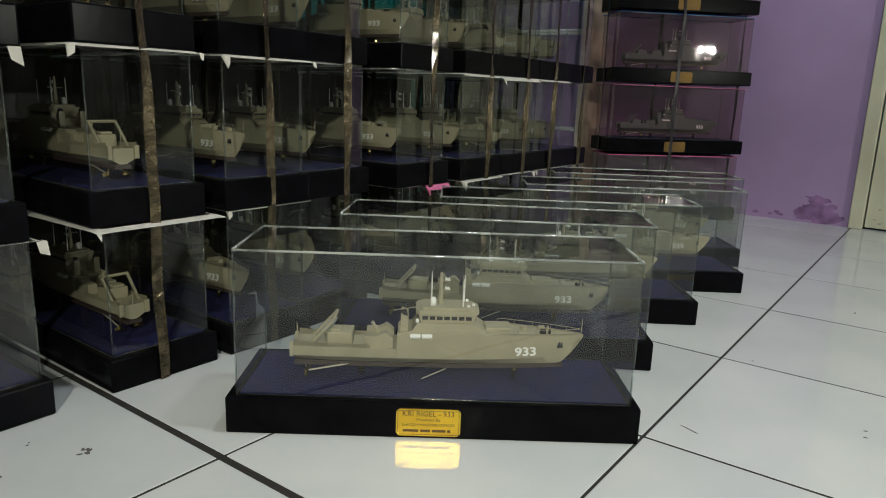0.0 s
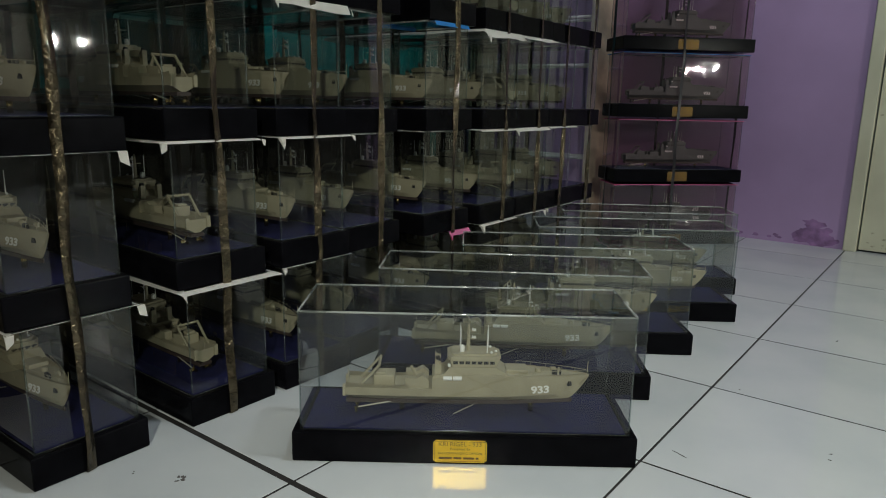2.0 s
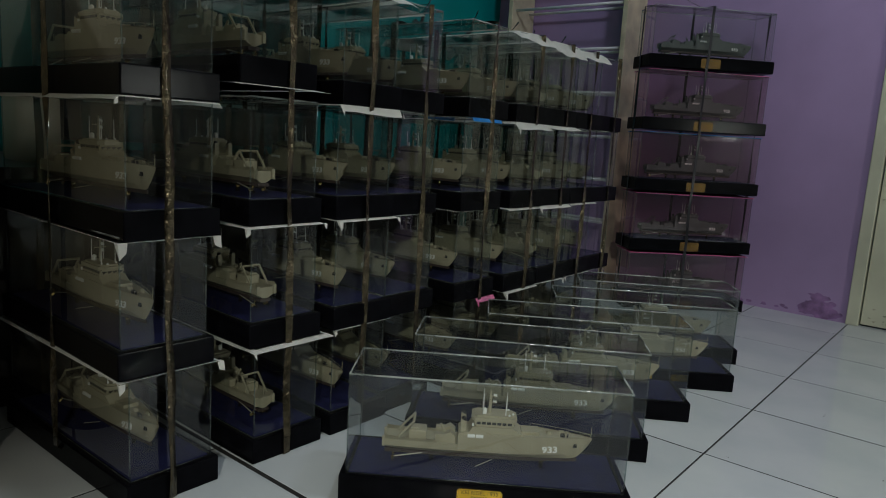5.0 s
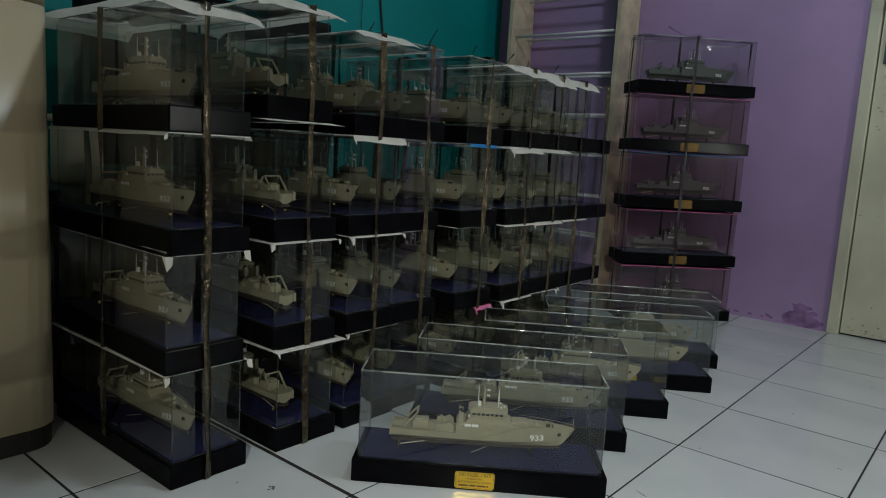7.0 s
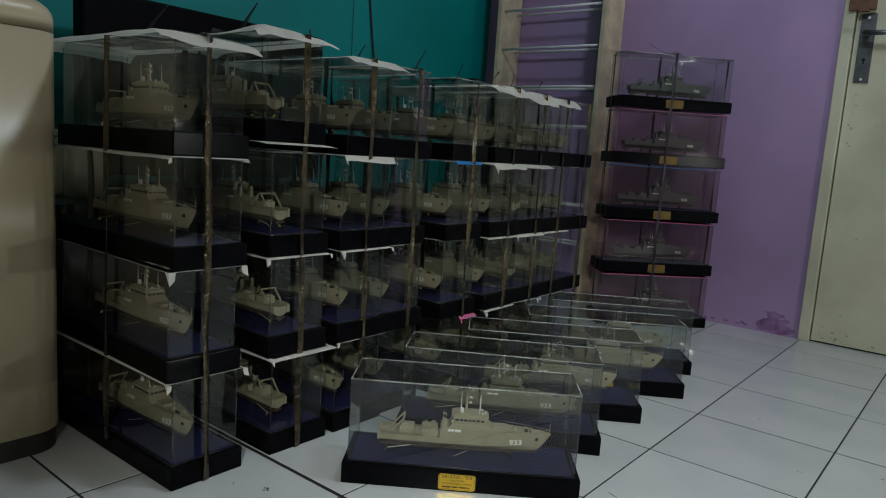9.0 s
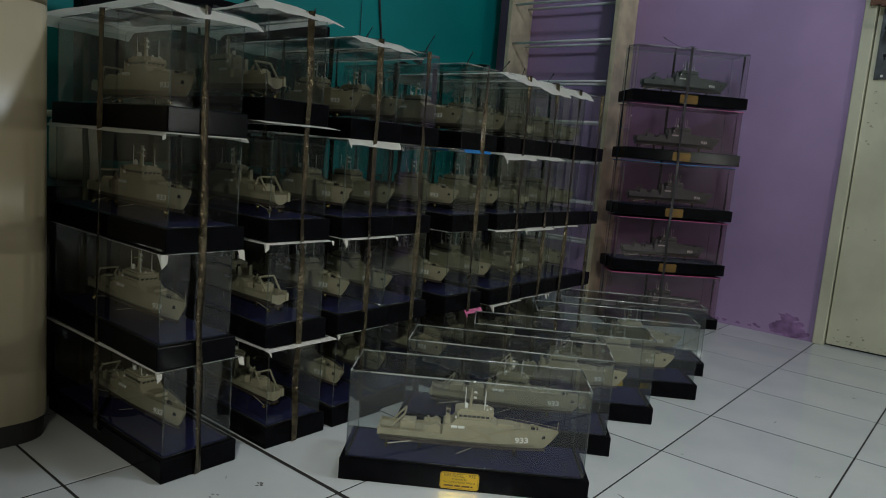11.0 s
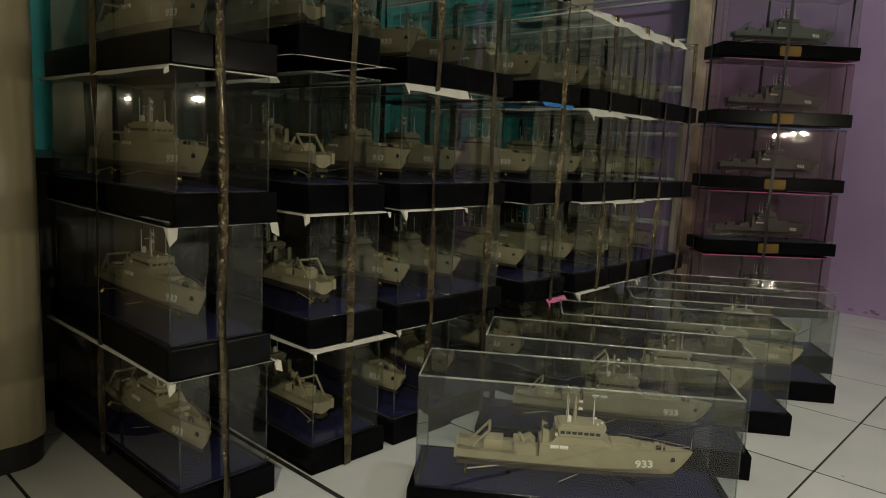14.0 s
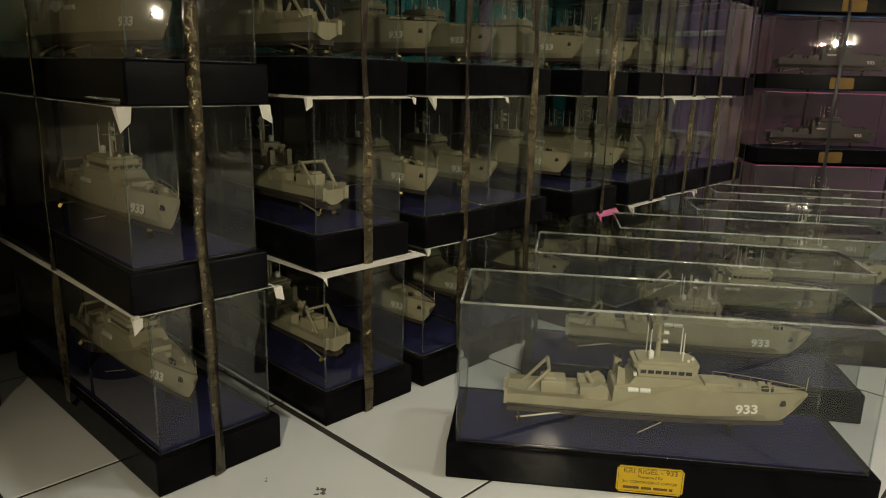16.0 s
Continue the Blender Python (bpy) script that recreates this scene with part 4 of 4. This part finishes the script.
box(bm, (-1.64, 0.393, 0.475), (-1.58, 1.18, 0.947), bevel=0.008)
part("body", bm, SCREEN, tv)
bm = bmesh.new()
box(bm, (-1.70, 0.60, 0.438), (-1.52, 0.94, 0.450), bevel=0.003)
box(bm, (-1.63, 0.74, 0.449), (-1.60, 0.80, 0.478))
part("stand", bm, SCREEN, tv)

# cables down the teal wall
for y, zs, r in ((1.60, (0.7, 2.2), 0.004), (1.47, (0.7, 2.2), 0.0013)):
    bm = bmesh.new()
    pts = [Vector((X0 + 0.008, y - 0.09 * math.sin((z - 0.9) * 2.0) * (r > 0.002), z)) for z in np.linspace(zs[0], zs[1], 14)]
    rings = [[bm.verts.new(p + Vector((r * math.cos(a), r * math.sin(a), 0))) for a in [k * math.tau / 6 for k in range(6)]] for p in pts]
    for a, b in zip(rings, rings[1:]):
        for k in range(6):
            bm.faces.new((a[k], a[(k + 1) % 6], b[(k + 1) % 6], b[k]))
    thing("cable", bm, CABLE, "black cable hanging down the teal wall", "cable")

# ceiling lamp
for lx, ly, lz, power in CEILING_LAMPS:
    cl = empty("ceiling_lamp", "white pendant lamp holder on a round ceiling fitting", "lamp", "ceiling lamps")
    bm = bmesh.new()
    rod(bm, (lx, ly, HIGH - 0.03), (lx, ly, HIGH), 0.06, 0.07, 20)
    part("fitting", bm, WHITE, cl)
    bm = bmesh.new()
    rod(bm, (lx, ly, lz + 0.20), (lx, ly, HIGH - 0.03), 0.004, 0.004, 8)
    rod(bm, (lx, ly, lz + 0.12), (lx, ly, lz + 0.20), 0.018, 0.024, 12)
    part("socket", bm, WHITE, cl)
fl = empty("floor_lamp", "floor lamp with two small warm bulbs", "lamp")
bm = bmesh.new()
rod(bm, (1.57, 1.38, 0.0), (1.57, 1.38, 0.02), 0.12, 0.11, 20)
part("foot", bm, FOOT, fl)
bm = bmesh.new()
rod(bm, (1.57, 1.38, 0.02), (1.57, 1.38, 0.61), 0.010, 0.010, 10)
rod(bm, (1.51, 1.44, 0.61), (1.63, 1.32, 0.61), 0.008, 0.008, 8)
part("pole", bm, FOOT, fl)
for lx, ly, lz in TWIN:
    bm = bmesh.new()
    rod(bm, (lx, ly, 0.615), (lx, ly, 0.642), 0.012, 0.010, 10)
    part("socket", bm, FOOT, fl)

# unseen stand and shade added for the warm spot, behind the camera's walk
rl = empty("reading_lamp", "dark metal lamp stand added out of view", "lamp")
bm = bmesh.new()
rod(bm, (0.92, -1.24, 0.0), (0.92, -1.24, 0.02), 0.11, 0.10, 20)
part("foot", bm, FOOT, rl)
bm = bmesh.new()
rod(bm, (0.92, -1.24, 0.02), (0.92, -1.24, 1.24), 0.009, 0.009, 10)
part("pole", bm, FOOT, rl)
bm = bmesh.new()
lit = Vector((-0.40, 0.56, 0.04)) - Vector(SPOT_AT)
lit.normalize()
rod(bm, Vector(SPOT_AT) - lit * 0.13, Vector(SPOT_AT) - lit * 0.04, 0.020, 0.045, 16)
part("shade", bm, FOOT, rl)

# ---------------------------------------------------------------- floor tiles
# the rows south of the wide joint were laid separately
TP, GX, GY = 0.30, -0.241, 0.975
XL = [GX + TP * k for k in range(-6, 9)]
YL = [GY - 0.609 - 0.306 * k for k in range(8, -1, -1)] + [GY + TP * k for k in range(-1, 6)]
XL[0], XL[-1], YL[0], YL[-1] = X0 - 0.02, X1 + 0.02, Y0 - 0.02, Y1 + 0.02
WIDE = {8: 0.0085}
FINE = {9: 0.0042, 10: 0.0040, 11: 0.0040, 12: 0.0036, 13: 0.0036, 14: 0.0034}
shared = {}
rt = random.Random(3)
for i in range(len(XL) - 1):
    for j in range(len(YL) - 1):
        w, h = XL[i + 1] - XL[i], YL[j + 1] - YL[j]
        lo, hi = WIDE.get(j, FINE.get(j, 0.0045)) / 2, WIDE.get(j + 1, FINE.get(j + 1, 0.0045)) / 2
        key = (round(w, 3), round(h, 3), lo, hi)
        if key not in shared:
            bm = bmesh.new()
            box(bm, (-w / 2 + 0.0016, -h / 2 + lo, -0.006), (w / 2 - 0.0016, h / 2 - hi, 0.0), bevel=0.0012)
            shared[key] = mesh_of("tile", bm, TILE)
        ob = new("tile", shared[key])
        ob.parent = floor
        ob.matrix_basis = pose(XL[i] + w / 2, YL[j] + h / 2, rt.uniform(-0.0004, 0.0), rt.uniform(-0.06, 0.06), rt.uniform(-0.06, 0.06), 0)

# scuffs, hairs and specks on the tiles
rs = random.Random(21)
DIRT = mat("dirt_speck", (0.12, 0.11, 0.10), 0.8, vary=0.4)
marks = [(-0.642, 0.292, 0.010, 6), (-0.66, 0.215, 0.006, 3), (-0.207, 0.723, 0.012, 1), (-0.05, 0.84, 0.006, 2), (-0.20, 0.99, 0.004, 2), (0.02, 1.10, 0.005, 2), (-0.12, 1.36, 0.004, 2), (0.16, 1.20, 0.005, 2), (-0.47, 0.33, 0.004, 2), (-0.70, 0.26, 0.004, 2), (-0.02, 1.75, 0.005, 2), (0.22, 1.62, 0.004, 2), (-0.36, 0.40, 0.003, 2)]
for x, y, size, count in marks:
    for k in range(count):
        bm = bmesh.new()
        a = rs.uniform(0, math.tau)
        px, py = (x, y) if count == 1 else (x + rs.gauss(0, size * 0.7), y + rs.gauss(0, size * 0.7))
        ln, wd = (size, 0.0006) if count == 1 else (size * rs.uniform(0.15, 0.45), size * rs.uniform(0.08, 0.22))
        pts = [(px + ln * math.cos(q) * math.cos(a) - wd * math.sin(q) * math.sin(a) * rs.uniform(0.6, 1.2), py + ln * math.cos(q) * math.sin(a) + wd * math.sin(q) * math.cos(a) * rs.uniform(0.6, 1.2)) for q in [c * math.tau / 9 for c in range(9)]]
        prism(bm, pts, "z", -0.0003, 0.0004)
        part("dirt_speck", bm, DIRT, floor)
